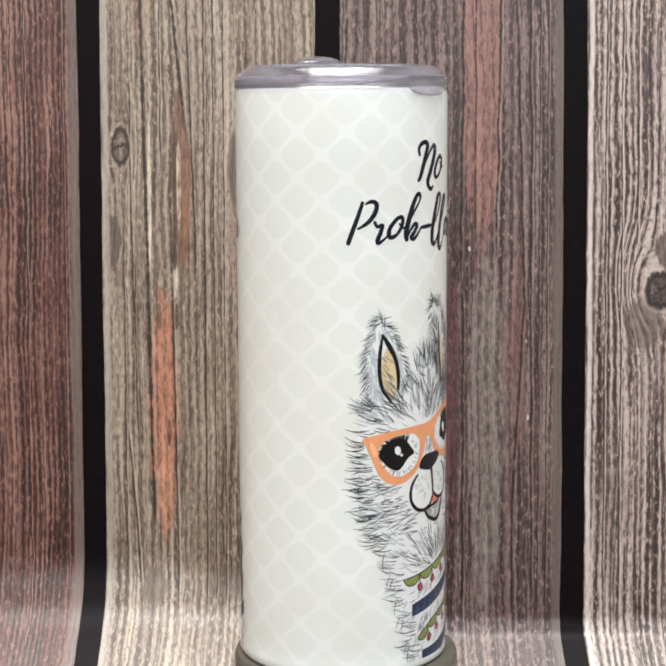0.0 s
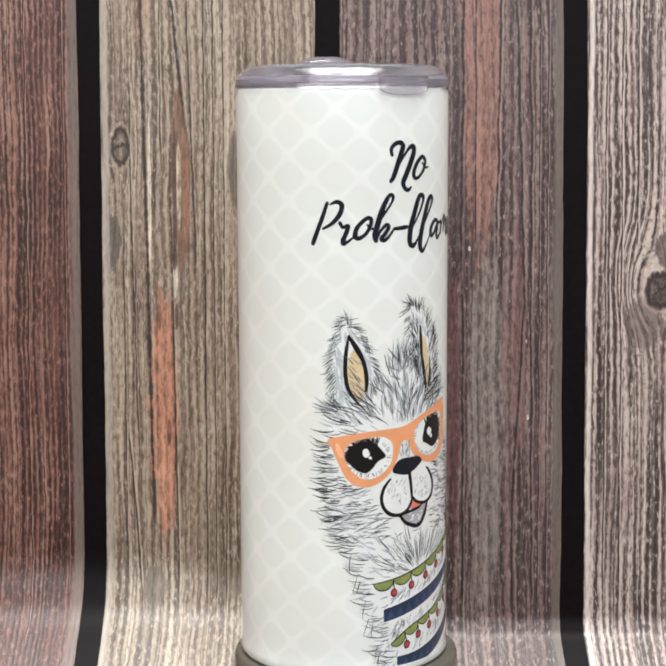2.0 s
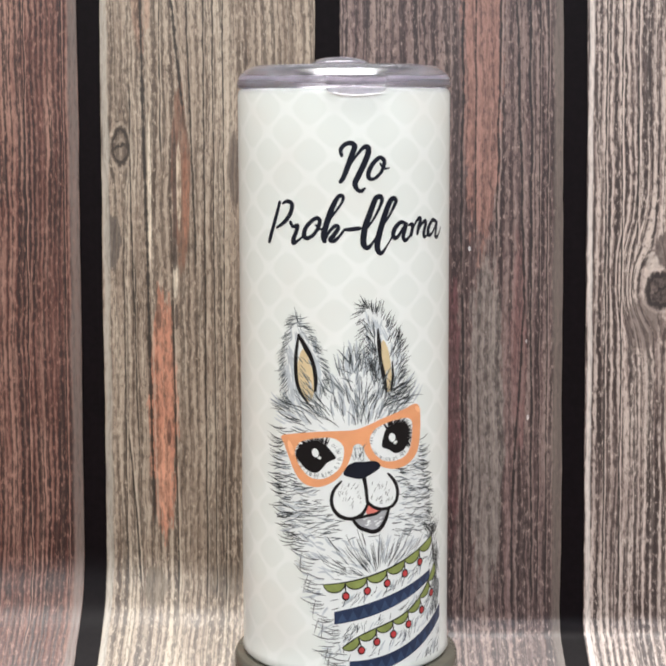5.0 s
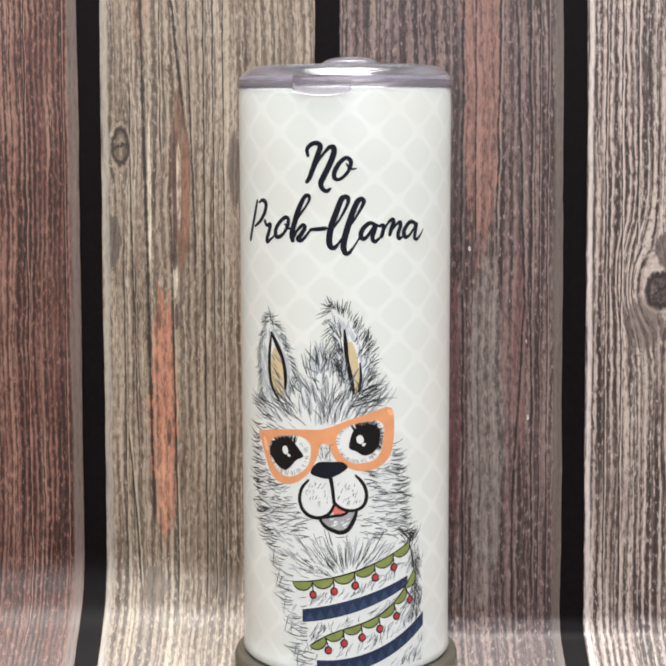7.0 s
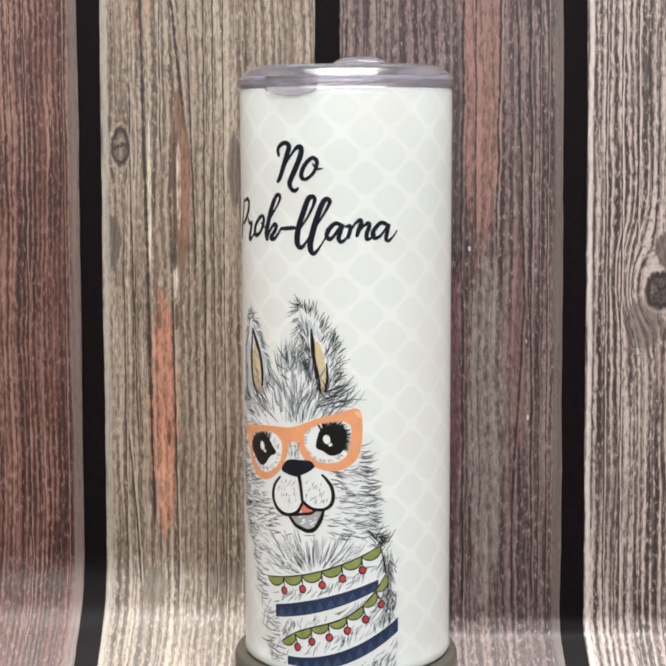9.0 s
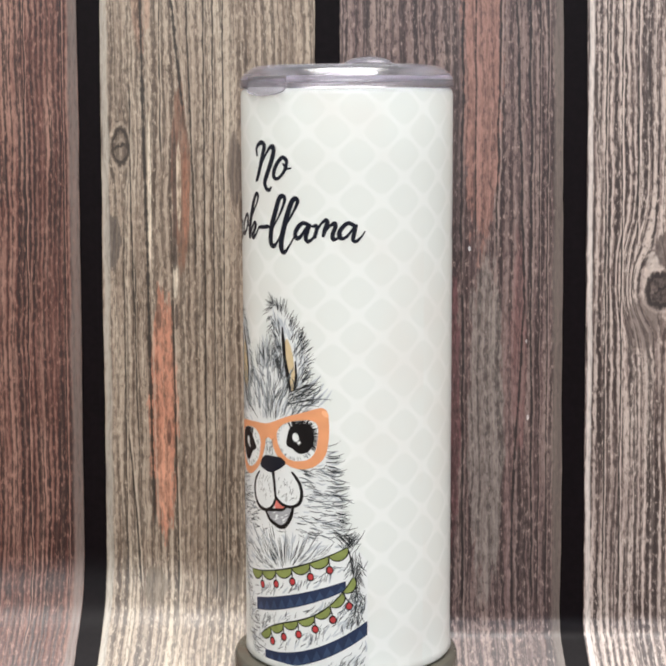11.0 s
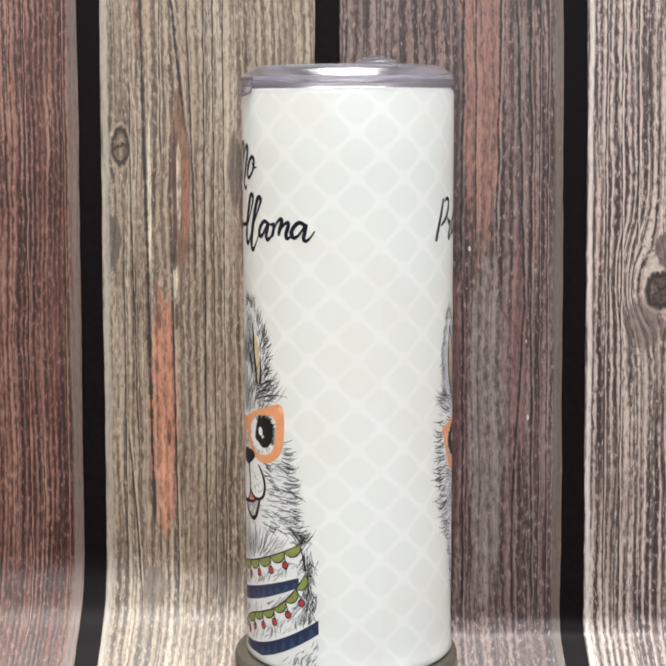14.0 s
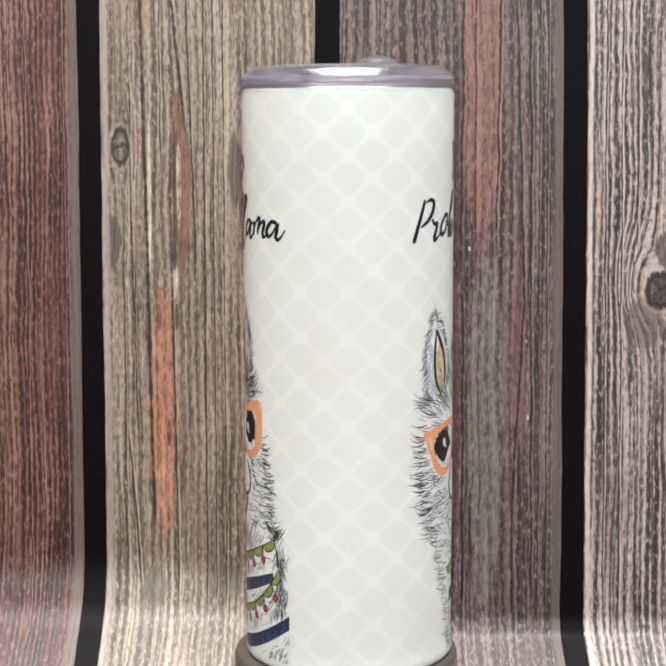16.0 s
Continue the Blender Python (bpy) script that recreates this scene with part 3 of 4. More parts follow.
GLYPHS_LL = [
    [(1.7, 149.2, 0.54), (4.5, 153.2, 0.67), (6.6, 157.3, 0.94), (6.9, 159.2, 1.2), (6, 159.8, 1.3), (4.7, 158.9, 1.5), (3.1, 154.9, 1.6), (1.5, 150.5, 1.7), (0.8, 146.7, 1.7), (1, 144.3, 1.6), (2.3, 143.5, 1.3), (3.9, 145.1, 0.67), (6.2, 148.7, 0.54)],
    [(6.2, 148.7, 0.54), (9.4, 153.4, 0.67), (11.3, 156.7, 0.94), (11.9, 158.3, 1.2), (11, 159.1, 1.3), (9.7, 158, 1.5), (8, 154, 1.6), (6.3, 148.7, 1.7), (5.4, 144.7, 1.7), (5.7, 142.3, 1.5), (6.9, 141.7, 1.1), (8.9, 144.2, 0.54), (10.8, 147.2, 0.54)]]
GLYPHS_AMA = [
    [(15.2, 151, 1.1), (13.6, 151.3, 1.1), (11.7, 149.6, 1.3), (10.9, 147.6, 1.3), (11.6, 146.3, 1.2), (13, 147.1, 0.94), (14.7, 149.5, 0.8), (15.7, 150.6, 0.8)],
    [(16, 150.6, 1.1), (15.2, 148.6, 1.3), (14.7, 146.5, 1.2), (15.5, 145.4, 1.1), (16.8, 146.2, 0.8), (18, 147.5, 0.54)],
    [(17.1, 150.3, 0.8), (18.3, 150.5, 1.1), (18.4, 149.2, 1.1), (17.8, 147, 1.1)],
    [(17.8, 147.5, 0.54), (19.8, 151, 0.67), (21.5, 152.3, 1.2), (21.9, 151.2, 1.3), (21.1, 149.1, 1.2), (20.6, 147.4, 0.94)]]
GLYPHS_MA = [
    [(20.8, 148.1, 0.54), (22.7, 150.4, 0.67), (24.3, 151.3, 1.2), (24.5, 150, 1.2), (23.7, 147.9, 1.2), (23.9, 146.2, 1.1), (25.2, 146.6, 0.67), (26.5, 147.7, 0.54)],
    [(30.2, 150.9, 1.1), (28.5, 151.4, 1.1), (26.6, 149.8, 1.2), (25.7, 147.9, 1.2), (26.5, 146.5, 1.1), (28.1, 147.1, 0.8), (29.8, 149.1, 0.67), (30.8, 150.6, 0.8)],
    [(31.2, 150.6, 0.94), (30.6, 148.4, 1.2), (30.2, 146.2, 1.1), (31.2, 145.6, 0.94), (32.9, 147.1, 0.54), (34, 148.7, 0.4)]]


def brushed(strokes, steps=7, gain=1.22):
    """Flat brush strokes of changing width with round ends."""
    bm = bmesh.new()
    for stroke in strokes:
        pts = [Vector(p) for p in stroke]
        line = []
        for i in range(len(pts) - 1):
            p0, p1, p2, p3 = pts[max(i - 1, 0)], pts[i], pts[i + 1], pts[min(i + 2, len(pts) - 1)]
            for k in range(steps):
                t = k / steps
                line.append(0.5 * ((2 * p1) + (p2 - p0) * t + (2 * p0 - 5 * p1 + 4 * p2 - p3) * t * t + (3 * p1 - p0 - 3 * p2 + p3) * t ** 3))
        line.append(pts[-1])
        rows = []
        for i, p in enumerate(line):
            d = line[min(i + 1, len(line) - 1)] - line[max(i - 1, 0)]
            d = Vector((d.x, d.y)).normalized()
            h = p.z * 0.5 * gain
            rows.append((bm.verts.new((p.x - d.y * h, p.y + d.x * h, 0)), bm.verts.new((p.x + d.y * h, p.y - d.x * h, 0))))
        for a, b in zip(rows, rows[1:]):
            bm.faces.new((a[0], a[1], b[1], b[0]))
        for end, way in ((0, -1), (-1, 1)):
            p, q = line[end], line[1 if end == 0 else -2]
            d = math.atan2(p.y - q.y, p.x - q.x)
            arc = [bm.verts.new((p.x + p.z * 0.5 * gain * math.cos(d + a), p.y + p.z * 0.5 * gain * math.sin(d + a), 0)) for a in (math.pi * (k / 6 - 0.5) for k in range(7))]
            bm.faces.new(arc)
    return bm


def arc_line(u0, v0, u1, v1, sag, n=8):
    return [Vector((u0 + (u1 - u0) * t, v0 + (v1 - v0) * t - sag * 4 * t * (1 - t))) for t in (i / n for i in range(n + 1))]


word_no = brushed(GLYPHS_NO)
word_prob = brushed(GLYPHS_PROB + GLYPHS_B + GLYPHS_LL + GLYPHS_AMA + GLYPHS_MA)

PRINT = []
PRINT.append(flat_decal("word", word_no, 0.06, M_INK, tumbler, "navy-black slanted lettering reading No"))
PRINT.append(flat_decal("word", word_prob, 0.06, M_INK, tumbler, "navy-black slanted lettering reading Prob-llama"))

# llama: white fur ground, then washes, hairs and features
HEAD = smooth_loop([(-26, 92), (-27.5, 82), (-28.5, 70), (-27.5, 58), (-23.5, 46), (-18.5, 36), (-16.5, 25), (-12.5, 15), (-11, 6), (-10, 2.6), (5, 2.2), (20, 2.2), (33.8, 2.6), (34.7, 12), (34.7, 27),
                    (34.4, 40), (30.5, 45), (26.8, 52), (26.5, 60), (25, 69), (22, 78), (21.5, 90), (16, 97), (9, 102), (2, 107), (-2, 108.5), (-5.6, 107), (-9, 100), (-16, 94)])
EAR_A = smooth_loop([(-22.7, 120.9), (-25.1, 115.2), (-26.5, 109.4), (-27.2, 103.7), (-26.7, 98.1), (-25.2, 92.5), (-19.8, 91), (-14.7, 92.2), (-12.3, 96.6), (-11.2, 100.9), (-12.1, 106.4), (-14.6, 111.9), (-17.5, 116.6), (-20.1, 119.6)])
EAR_B = smooth_loop([(2.1, 125.5), (-0.1, 125), (-1, 122.3), (-0.6, 118.2), (0.8, 113.1), (2.7, 106.9), (4.7, 101.3), (8.2, 95.4), (13.1, 94.8), (14.7, 99.6), (15.5, 105.1), (14.9, 110.7), (13.1, 115), (10.3, 119.2), (6.8, 122.7), (4.4, 124.7)])
llama = flat_decal("llama_print", filled(HEAD), 0.02, M_FURWHITE, tumbler, "printed llama head with orange glasses and striped collar")
flat_decal("ear", filled(EAR_A), 0.024, M_FURWHITE, llama)
flat_decal("ear", filled(EAR_B), 0.024, M_FURWHITE, llama)
INNER_A = smooth_loop([(-19.3, 110.4), (-17.6, 109.1), (-16.1, 105.5), (-15.3, 100.6), (-15.5, 96.4), (-16.7, 93.4), (-18.7, 93.8), (-20.7, 96.6), (-21.4, 100.8), (-20.9, 106.5)])
INNER_B = smooth_loop([(7.5, 113.3), (6.6, 111.7), (7, 107.5), (7.9, 103.3), (8.5, 99.2), (9.2, 96.2), (10.2, 97.7), (10.4, 101.9), (9.9, 106.8), (8.9, 111)])
flat_decal("inner_ear", filled(INNER_A), 0.045, M_TAN, llama)
flat_decal("inner_ear", filled(INNER_B), 0.045, M_TAN, llama)
flat_decal("ear_outline", brushed([[(-20.7, 114.9, 0.5), (-21.7, 108.5, 1.1), (-21.7, 101.4, 1.1), (-20.4, 96.6, 1.0), (-17.6, 92.8, 0.6)], [(-20.7, 114.9, 0.8), (-18.2, 110.9, 1.4), (-15.9, 106.5, 1.1), (-14.9, 101.3, 1.2), (-15.0, 97.0, 0.8)]]), 0.065, M_BLACK, llama)
flat_decal("ear_outline", brushed([[(5.6, 117.0, 0.5), (6.0, 112.0, 1.2), (6.4, 107.5, 1.0), (7.5, 102.0, 1.2), (8.6, 96.4, 0.7)], [(10.6, 106.0, 0.4), (10.9, 101.0, 0.8), (10.2, 96.6, 0.6)]]), 0.065, M_BLACK, llama)


def collar_top(u):
    return 34.33 + 0.236 * u + 0.00523 * u * u


def navy_top(u):
    return 25.2 + 0.252 * u + 0.0021 * u * u


def navy_low(u):
    return 20.55 + 0.238 * u + 0.0044 * u * u


def collar_two(u):
    return 15.14 + 0.4868 * u - 0.02283 * u * u + 0.00096 * u ** 3


def hem_top(u):
    return 6.35 + 0.07 * u + 0.0094 * u * u


def flow(u, v):
    """The way the fur lies."""
    if v > 84:
        return math.atan2(v - 74, (u + 1) * 1.1) + 0.25 * math.sin(u * 0.5 + v * 0.3)
    if v > 48:
        return radians(188 - 0.2 * (v - 48)) if u < 1 else radians(-8 + 0.2 * (v - 48))
    if v > collar_top(u):
        return math.atan2(v - 33, u - 6)
    if u < -7:
        return radians(205) + 0.3 * math.sin(v * 1.3)
    return radians(60) + 0.3 * math.sin(u * 0.45 + v * 0.5)


OUTER = [(-27.6, 81), (-23.7, 82.1), (-14.8, 83.4), (-7.2, 83.9), (-2.2, 84.2), (1.9, 85.5), (6.8, 87.5), (12.4, 89.2), (17.6, 90.9), (20.2, 91.3), (21.8, 89.8), (22.3, 84.9), (21.9, 79.3), (20.6, 74.9), (17.1, 71.7), (12.4, 70.5),
         (7.9, 71.2), (3.7, 73.3), (1.5, 76.1), (0.5, 78.6), (-1, 79.6), (-2.5, 78.8), (-3.2, 76), (-5, 71.7), (-7.6, 68.3), (-11.5, 65.8), (-15.3, 65), (-19.2, 66), (-22.1, 68.9), (-24.4, 73.7), (-26.3, 78.1)]
LENS_A = smooth_loop([(-22.2, 76.9), (-20, 79.8), (-14.8, 81.3), (-9.4, 81.5), (-6.1, 79.3), (-5.7, 75.9), (-6.7, 72.2), (-9.5, 69.3), (-13.3, 67.7), (-17.1, 68.3), (-20.1, 71), (-21.9, 74.1)])
LENS_B = smooth_loop([(2.9, 81.5), (4.6, 84.1), (8.2, 85.9), (12.4, 86.8), (16.2, 87), (18.4, 85.4), (18.5, 81.5), (17.6, 76.9), (15.2, 74.1), (11, 73.1), (7.5, 73.6), (4.7, 75.8), (3.2, 78.6)])
GLASSES = smooth_loop(OUTER)


def clear_of_face(u, v):
    if contains(GLASSES, u, v):
        return False
    if ((u + 3.6) / 7.2) ** 2 + ((v - 61.5) / 7.4) ** 2 < 1 or ((u - 6.8) / 6.0) ** 2 + ((v - 63) / 6.4) ** 2 < 1:
        return False
    if 49 < v < 75 and -6 < u < 8.5 and abs(u - 1.5) < 6:
        return False
    if navy_low(u) - 0.5 < v < navy_top(u) + 0.5 and u > -9 or v < hem_top(u) + 0.5 and u > -4 and v > hem_top(u) - 6.5:
        return False
    if collar_top(u) - 4 < v < collar_top(u) + 0.2 and u > -12 or collar_two(u) - 4 < v < collar_two(u) and u > -6:
        return False
    return True


def scatter(count, area, length, width, keep=lambda u, v: True, jitter=0.3, bend=0.5):
    out, tries = [], 0
    us, vs = [p[0] for p in area], [p[1] for p in area]
    while len(out) < count and tries < count * 30:
        tries += 1
        u, v = rng.uniform(min(us), max(us)), rng.uniform(min(vs), max(vs))
        if contains(area, u, v) and clear_of_face(u, v) and keep(u, v):
            ln = rng.uniform(*length)
            a = flow(u, v) + rng.gauss(0, jitter)
            if clear_of_face(u + math.cos(a) * ln, v + math.sin(a) * ln) and u + math.cos(a) * ln < 34.8:
                out.append((u, v, a, ln, rng.uniform(*width), rng.gauss(0, bend)))
    return out


def fringe(loop, count, length, width, tilt, keep=lambda u, v: True, inset=1.2, way=None, bend=0.0):
    """Hairs that cross the outline outwards, evenly spread along it."""
    out, n = [], len(loop)
    area = sum(loop[i][0] * loop[(i + 1) % n][1] - loop[(i + 1) % n][0] * loop[i][1] for i in range(n))
    for k in range(count):
        i = int(n * (k + rng.random()) / count) % n
        p, q = loop[i], loop[(i + 1) % n]
        d = math.atan2(q[1] - p[1], q[0] - p[0])
        outward = d - math.pi / 2 if area > 0 else d + math.pi / 2
        t = rng.random()
        u, v = p[0] + (q[0] - p[0]) * t, p[1] + (q[1] - p[1]) * t
        a = (outward + tilt if way is None else way) + rng.gauss(0, 0.13)
        s = rng.uniform(inset * 0.3, inset * 1.7)
        u, v = u - math.cos(a) * s, v - math.sin(a) * s
        if keep(u, v):
            out.append((u, v, a, rng.uniform(*length), rng.uniform(*width), bend + rng.gauss(0, 0.2)))
    return out


LEFT, RIGHT = radians(192), radians(-12)
hairs("fur_wash", scatter(105, HEAD, (4, 8), (0.7, 1.4), lambda u, v: v > 85, 0.12, 0.3) + scatter(170, HEAD, (3, 5), (0.5, 1.1), lambda u, v: v < 84 and (u < -14 or v < 46), 0.2)
      + scatter(60, HEAD, (2, 4), (0.4, 0.7), lambda u, v: 50 < v < 84 and u > -12, 0.25), 0.035, M_WASH, llama, "pale grey fur shading")
tagged(hairs("fur_soft", scatter(80, HEAD, (4, 8), (0.25, 0.45), lambda u, v: v > 88, 0.12, 0.4) + scatter(150, HEAD, (3, 5.5), (0.3, 0.45), lambda u, v: 48 < v < 84, 0.12, 0.4) + scatter(150, HEAD, (2.4, 4), (0.26, 0.4), lambda u, v: v < 40 and u > -8, 0.2, 0.4), 0.05, M_HAIRSOFT, llama, "soft grey hair lines"), kind="stuff")
edge_left = fringe(HEAD, 270, (4.8, 7.8), (0.34, 0.5), 0, lambda u, v: u < -6 and 44 < v < 84, 3.0, LEFT, -0.65)
edge_left += fringe(HEAD, 170, (4.6, 7.2), (0.3, 0.46), 0, lambda u, v: u < -6 and 44 < v < 84, 0.6, LEFT, -0.65)
edge_low = fringe(HEAD, 330, (4.0, 7.0), (0.26, 0.42), 0, lambda u, v: u < -4 and 4 < v < 48, 4.0, LEFT - 0.1, -0.7)
edge_low += fringe(HEAD, 60, (4.0, 7.0), (0.26, 0.42), 0, lambda u, v: u < -6 and 4 < v < 48, 2.0, radians(250), 0.4)
edge_right = fringe(HEAD, 330, (3.2, 5.6), (0.27, 0.4), 0, lambda u, v: u > 17 and 47 < v < 80, 2.2, RIGHT, 0.75)
edge_cut = [(rng.uniform(29.5, 33.2), rng.uniform(20, 44), radians(rng.uniform(235, 305)), rng.uniform(2.4, 5), rng.uniform(0.24, 0.4), rng.gauss(0, 0.5)) for _ in range(95)]
edge_cut = [h for h in edge_cut if h[0] + math.cos(h[2]) * h[3] < 34.7]
shoulder = [(rng.uniform(26.5, 31), rng.uniform(43, 48), radians(rng.choice((45, 130)) + rng.uniform(-10, 10)), rng.uniform(3.5, 6.5), 0.32, 0.2) for _ in range(34)]
ruff = [(6 + d * math.cos(a), 34 + d * 0.8 * math.sin(a), a, rng.uniform(4.5, 7.5), rng.uniform(0.2, 0.32), 0.5 * math.cos(a)) for a, d in ((radians(rng.uniform(8, 172)), rng.uniform(4, 18)) for _ in range(80))]
ruff = [h for h in ruff if collar_top(h[0]) + 0.3 < h[1] and h[1] + 0.8 * math.sin(h[2]) * h[3] < 50 and -20 < h[0] < 27]
crest = fringe(HEAD, 80, (3.5, 7), (0.4, 0.8), 0.0, lambda u, v: v > 96 and -10 < u < 8, 3.5)
brow = [(rng.uniform(6, 15), rng.uniform(91, 97), radians(rng.uniform(8, 42)), rng.uniform(5, 9), 0.36, -0.3) for _ in range(26)]
brow += [(rng.uniform(-26, -16), rng.uniform(84.5, 92), radians(rng.uniform(140, 172)), rng.uniform(4, 7), 0.36, 0.3) for _ in range(20)]
tagged(hairs("fur_edge", edge_left + edge_low + edge_right + shoulder + brow + ruff, 0.07, M_HAIR, llama, "dark fringe hairs"), kind="stuff")
tagged(hairs("fur_line", edge_cut + scatter(150, HEAD, (2.2, 4.2), (0.24, 0.36), lambda u, v: 47 < v < 84 and abs(u - 2) > 8, 0.15, 0.5) + scatter(110, HEAD, (1.8, 3.4), (0.24, 0.36), lambda u, v: v < 40 and u > -8, 0.15, 0.4) + scatter(75, HEAD, (3.5, 7), (0.26, 0.44), lambda u, v: v > 85, 0.15, 0.5), 0.075, M_HAIR, llama, "dark hair strokes"), kind="stuff")
swirl = [(u, 85.5 + 2.0 * rng.random() + 0.12 * abs(u) , radians(90 - 2.6 * (u + 1)) + rng.gauss(0, 0.12), rng.uniform(7, 15) * (1 - abs(u + 2) / 34), rng.uniform(0.22, 0.36), rng.choice((-0.7, 0.6)) + rng.gauss(0, 0.2)) for u in (rng.uniform(-19, 13) for _ in range(36))]
hairs("fur_crest", crest + swirl, 0.072, M_HAIRSOFT, llama)

# ear hair
ear_a = fringe(EAR_A, 150, (2.4, 4.6), (0.24, 0.42), 0.8, lambda u, v: v > 93 and u < -20, 1.8) + fringe(EAR_A, 130, (2.4, 4.6), (0.24, 0.42), -0.8, lambda u, v: v > 96 and u > -22, 1.8)
ear_a += [(rng.uniform(-20.5, -16), rng.uniform(94, 107), radians(rng.uniform(118, 138)), rng.uniform(2, 4), 0.34, 0.2) for _ in range(22)]
tagged(hairs("ear_hair", ear_a, 0.08, M_HAIRSOFT, llama), kind="stuff")
hairs("ear_hair", fringe(EAR_A, 44, (2.0, 4.0), (0.2, 0.34), 0.8, lambda u, v: v > 93 and u < -21, 1.6) + fringe(EAR_A, 26, (2.0, 4.0), (0.2, 0.34), -0.8, lambda u, v: v > 97 and u > -20, 1.6), 0.085, M_HAIR, llama)
ear_b = fringe(EAR_B, 105, (2.2, 4.4), (0.24, 0.4), 0.5, lambda u, v: v > 96, 2.0)
for _ in range(90):
    v0 = rng.uniform(96, 119)
    mid = 6.4 + (v0 - 108) * -0.12
    right = rng.random() < 0.55
    u0 = mid + (rng.uniform(3.0, 7.4) if right else -rng.uniform(0.6, 3.4))
    if contains(EAR_B, u0, v0):
        ear_b.append((u0, v0, radians(rng.uniform(48, 72) if right else rng.uniform(108, 140)), rng.uniform(2.4, 4.4), rng.uniform(0.26, 0.42), rng.gauss(0, 0.3)))
tagged(hairs("ear_hair", ear_b, 0.08, M_HAIR, llama), kind="stuff")
hairs("ear_shade", [(u, v, radians(rng.uniform(85, 125)), rng.uniform(3, 6), rng.uniform(0.6, 1.2), 0.1) for u, v in ((rng.uniform(-26, -11), rng.uniform(92, 114)) for _ in range(90)) if contains(EAR_A, u, v) and contains(EAR_A, u - 1, v + 4) and not contains(INNER_A, u, v)], 0.042, M_WASH, llama)
hairs("ear_shade", [(u, v, radians(rng.uniform(70, 115)), rng.uniform(3, 6), rng.uniform(0.6, 1.2), 0.1) for u, v in ((rng.uniform(0, 15), rng.uniform(95, 119)) for _ in range(80)) if contains(EAR_B, u, v) and contains(EAR_B, u, v + 4) and not contains(INNER_B, u, v)], 0.042, M_WASH, llama)
hairs("ear_shade", [(rng.uniform(3.5, 5.6), rng.uniform(98, 115), radians(rng.uniform(85, 110)), rng.uniform(3, 6), rng.uniform(0.3, 0.55), 0.1) for _ in range(18)], 0.055, M_HAIRSOFT, llama)
hairs("ear_shade", [(rng.uniform(-24.5, -22.8), rng.uniform(93, 106), radians(rng.uniform(88, 105)), rng.uniform(4, 7), rng.uniform(0.5, 0.9), 0.1) for _ in range(14)], 0.055, M_WASH, llama)

# glasses and eyes
flat_decal("lens_ground", filled(LENS_A), 0.078, M_FURWHITE, llama)
flat_decal("lens_ground", filled(LENS_B), 0.078, M_FURWHITE, llama)
hairs("eye_hair", [(-14.4 + 6.6 * math.cos(a), 75 + 5.4 * math.sin(a), a + rng.gauss(0, 0.2), rng.uniform(1.2, 2.2), 0.22, 0) for a in (rng.uniform(0, 6.28) for _ in range(70))]
      + [(10 + 6.2 * math.cos(a), 80 + 5.6 * math.sin(a), a + rng.gauss(0, 0.2), rng.uniform(1.2, 2.2), 0.22, 0) for a in (rng.uniform(0, 6.28) for _ in range(70))], 0.083, M_HAIRSOFT, llama)
flat_decal("glasses", filled(GLASSES, LENS_A, LENS_B), 0.10, M_ORANGE, llama, "thick orange spectacle frame")
flat_decal("glasses_shine", filled(oval(-23.9, 77.4, 0.9, 2.6, 20)), 0.11, M_PEACH, llama)
flat_decal("glasses_shine", filled(oval(21.0, 89.4, 1.4, 0.8, -40)), 0.11, M_PEACH, llama)
PUPIL_A = smooth_loop([(-21.9, 75.5), (-20, 78.9), (-15.2, 80.4), (-12, 79.4), (-9.9, 77.3), (-8.3, 74.9), (-11, 73.4), (-13.3, 70.8), (-15.3, 69.7), (-18.3, 70.8), (-20.6, 73.1)])
PUPIL_B = smooth_loop([(7, 78.3), (7.5, 81.7), (8.6, 84.2), (11.3, 85.6), (15.3, 85.7), (17.0, 83.7), (17.0, 80.3), (16.1, 77.7), (14.3, 76.1), (11.7, 75.7), (9.3, 77.1)])
for pupil, shine, glint in ((PUPIL_A, oval(-15.1, 76.4, 1.15, 1.5, 15), oval(-13.7, 74.8, 0.6, 0.5)), (PUPIL_B, oval(10.6, 81.0, 1.2, 1.5, 15), oval(11.8, 79.3, 0.7, 0.5, 30))):
    eye = flat_decal("eye", filled(pupil), 0.12, M_BLACK, llama)
    flat_decal("eye_shine", filled(shine), 0.135, M_FURWHITE, eye)
    flat_decal("eye_shine", filled(glint), 0.135, M_FURWHITE, eye)
lashes = [(-15.0 + 5.2 * math.cos(a), 75.4 + 4.2 * math.sin(a), a + rng.gauss(0.25, 0.12), rng.uniform(2.2, 3.6), 0.55, 0.3) for a in (radians(50 + 4.2 * i) for i in range(36))]
lashes += [(12.2 + 4.2 * math.cos(a), 80.8 + 4.4 * math.sin(a), a + rng.gauss(-0.25, 0.12), rng.uniform(2.2, 3.8), 0.55, -0.3) for a in (radians(140 - 4.6 * i) for i in range(38))]
hairs("eyelash_row", lashes, 0.087, M_BLACK, llama)

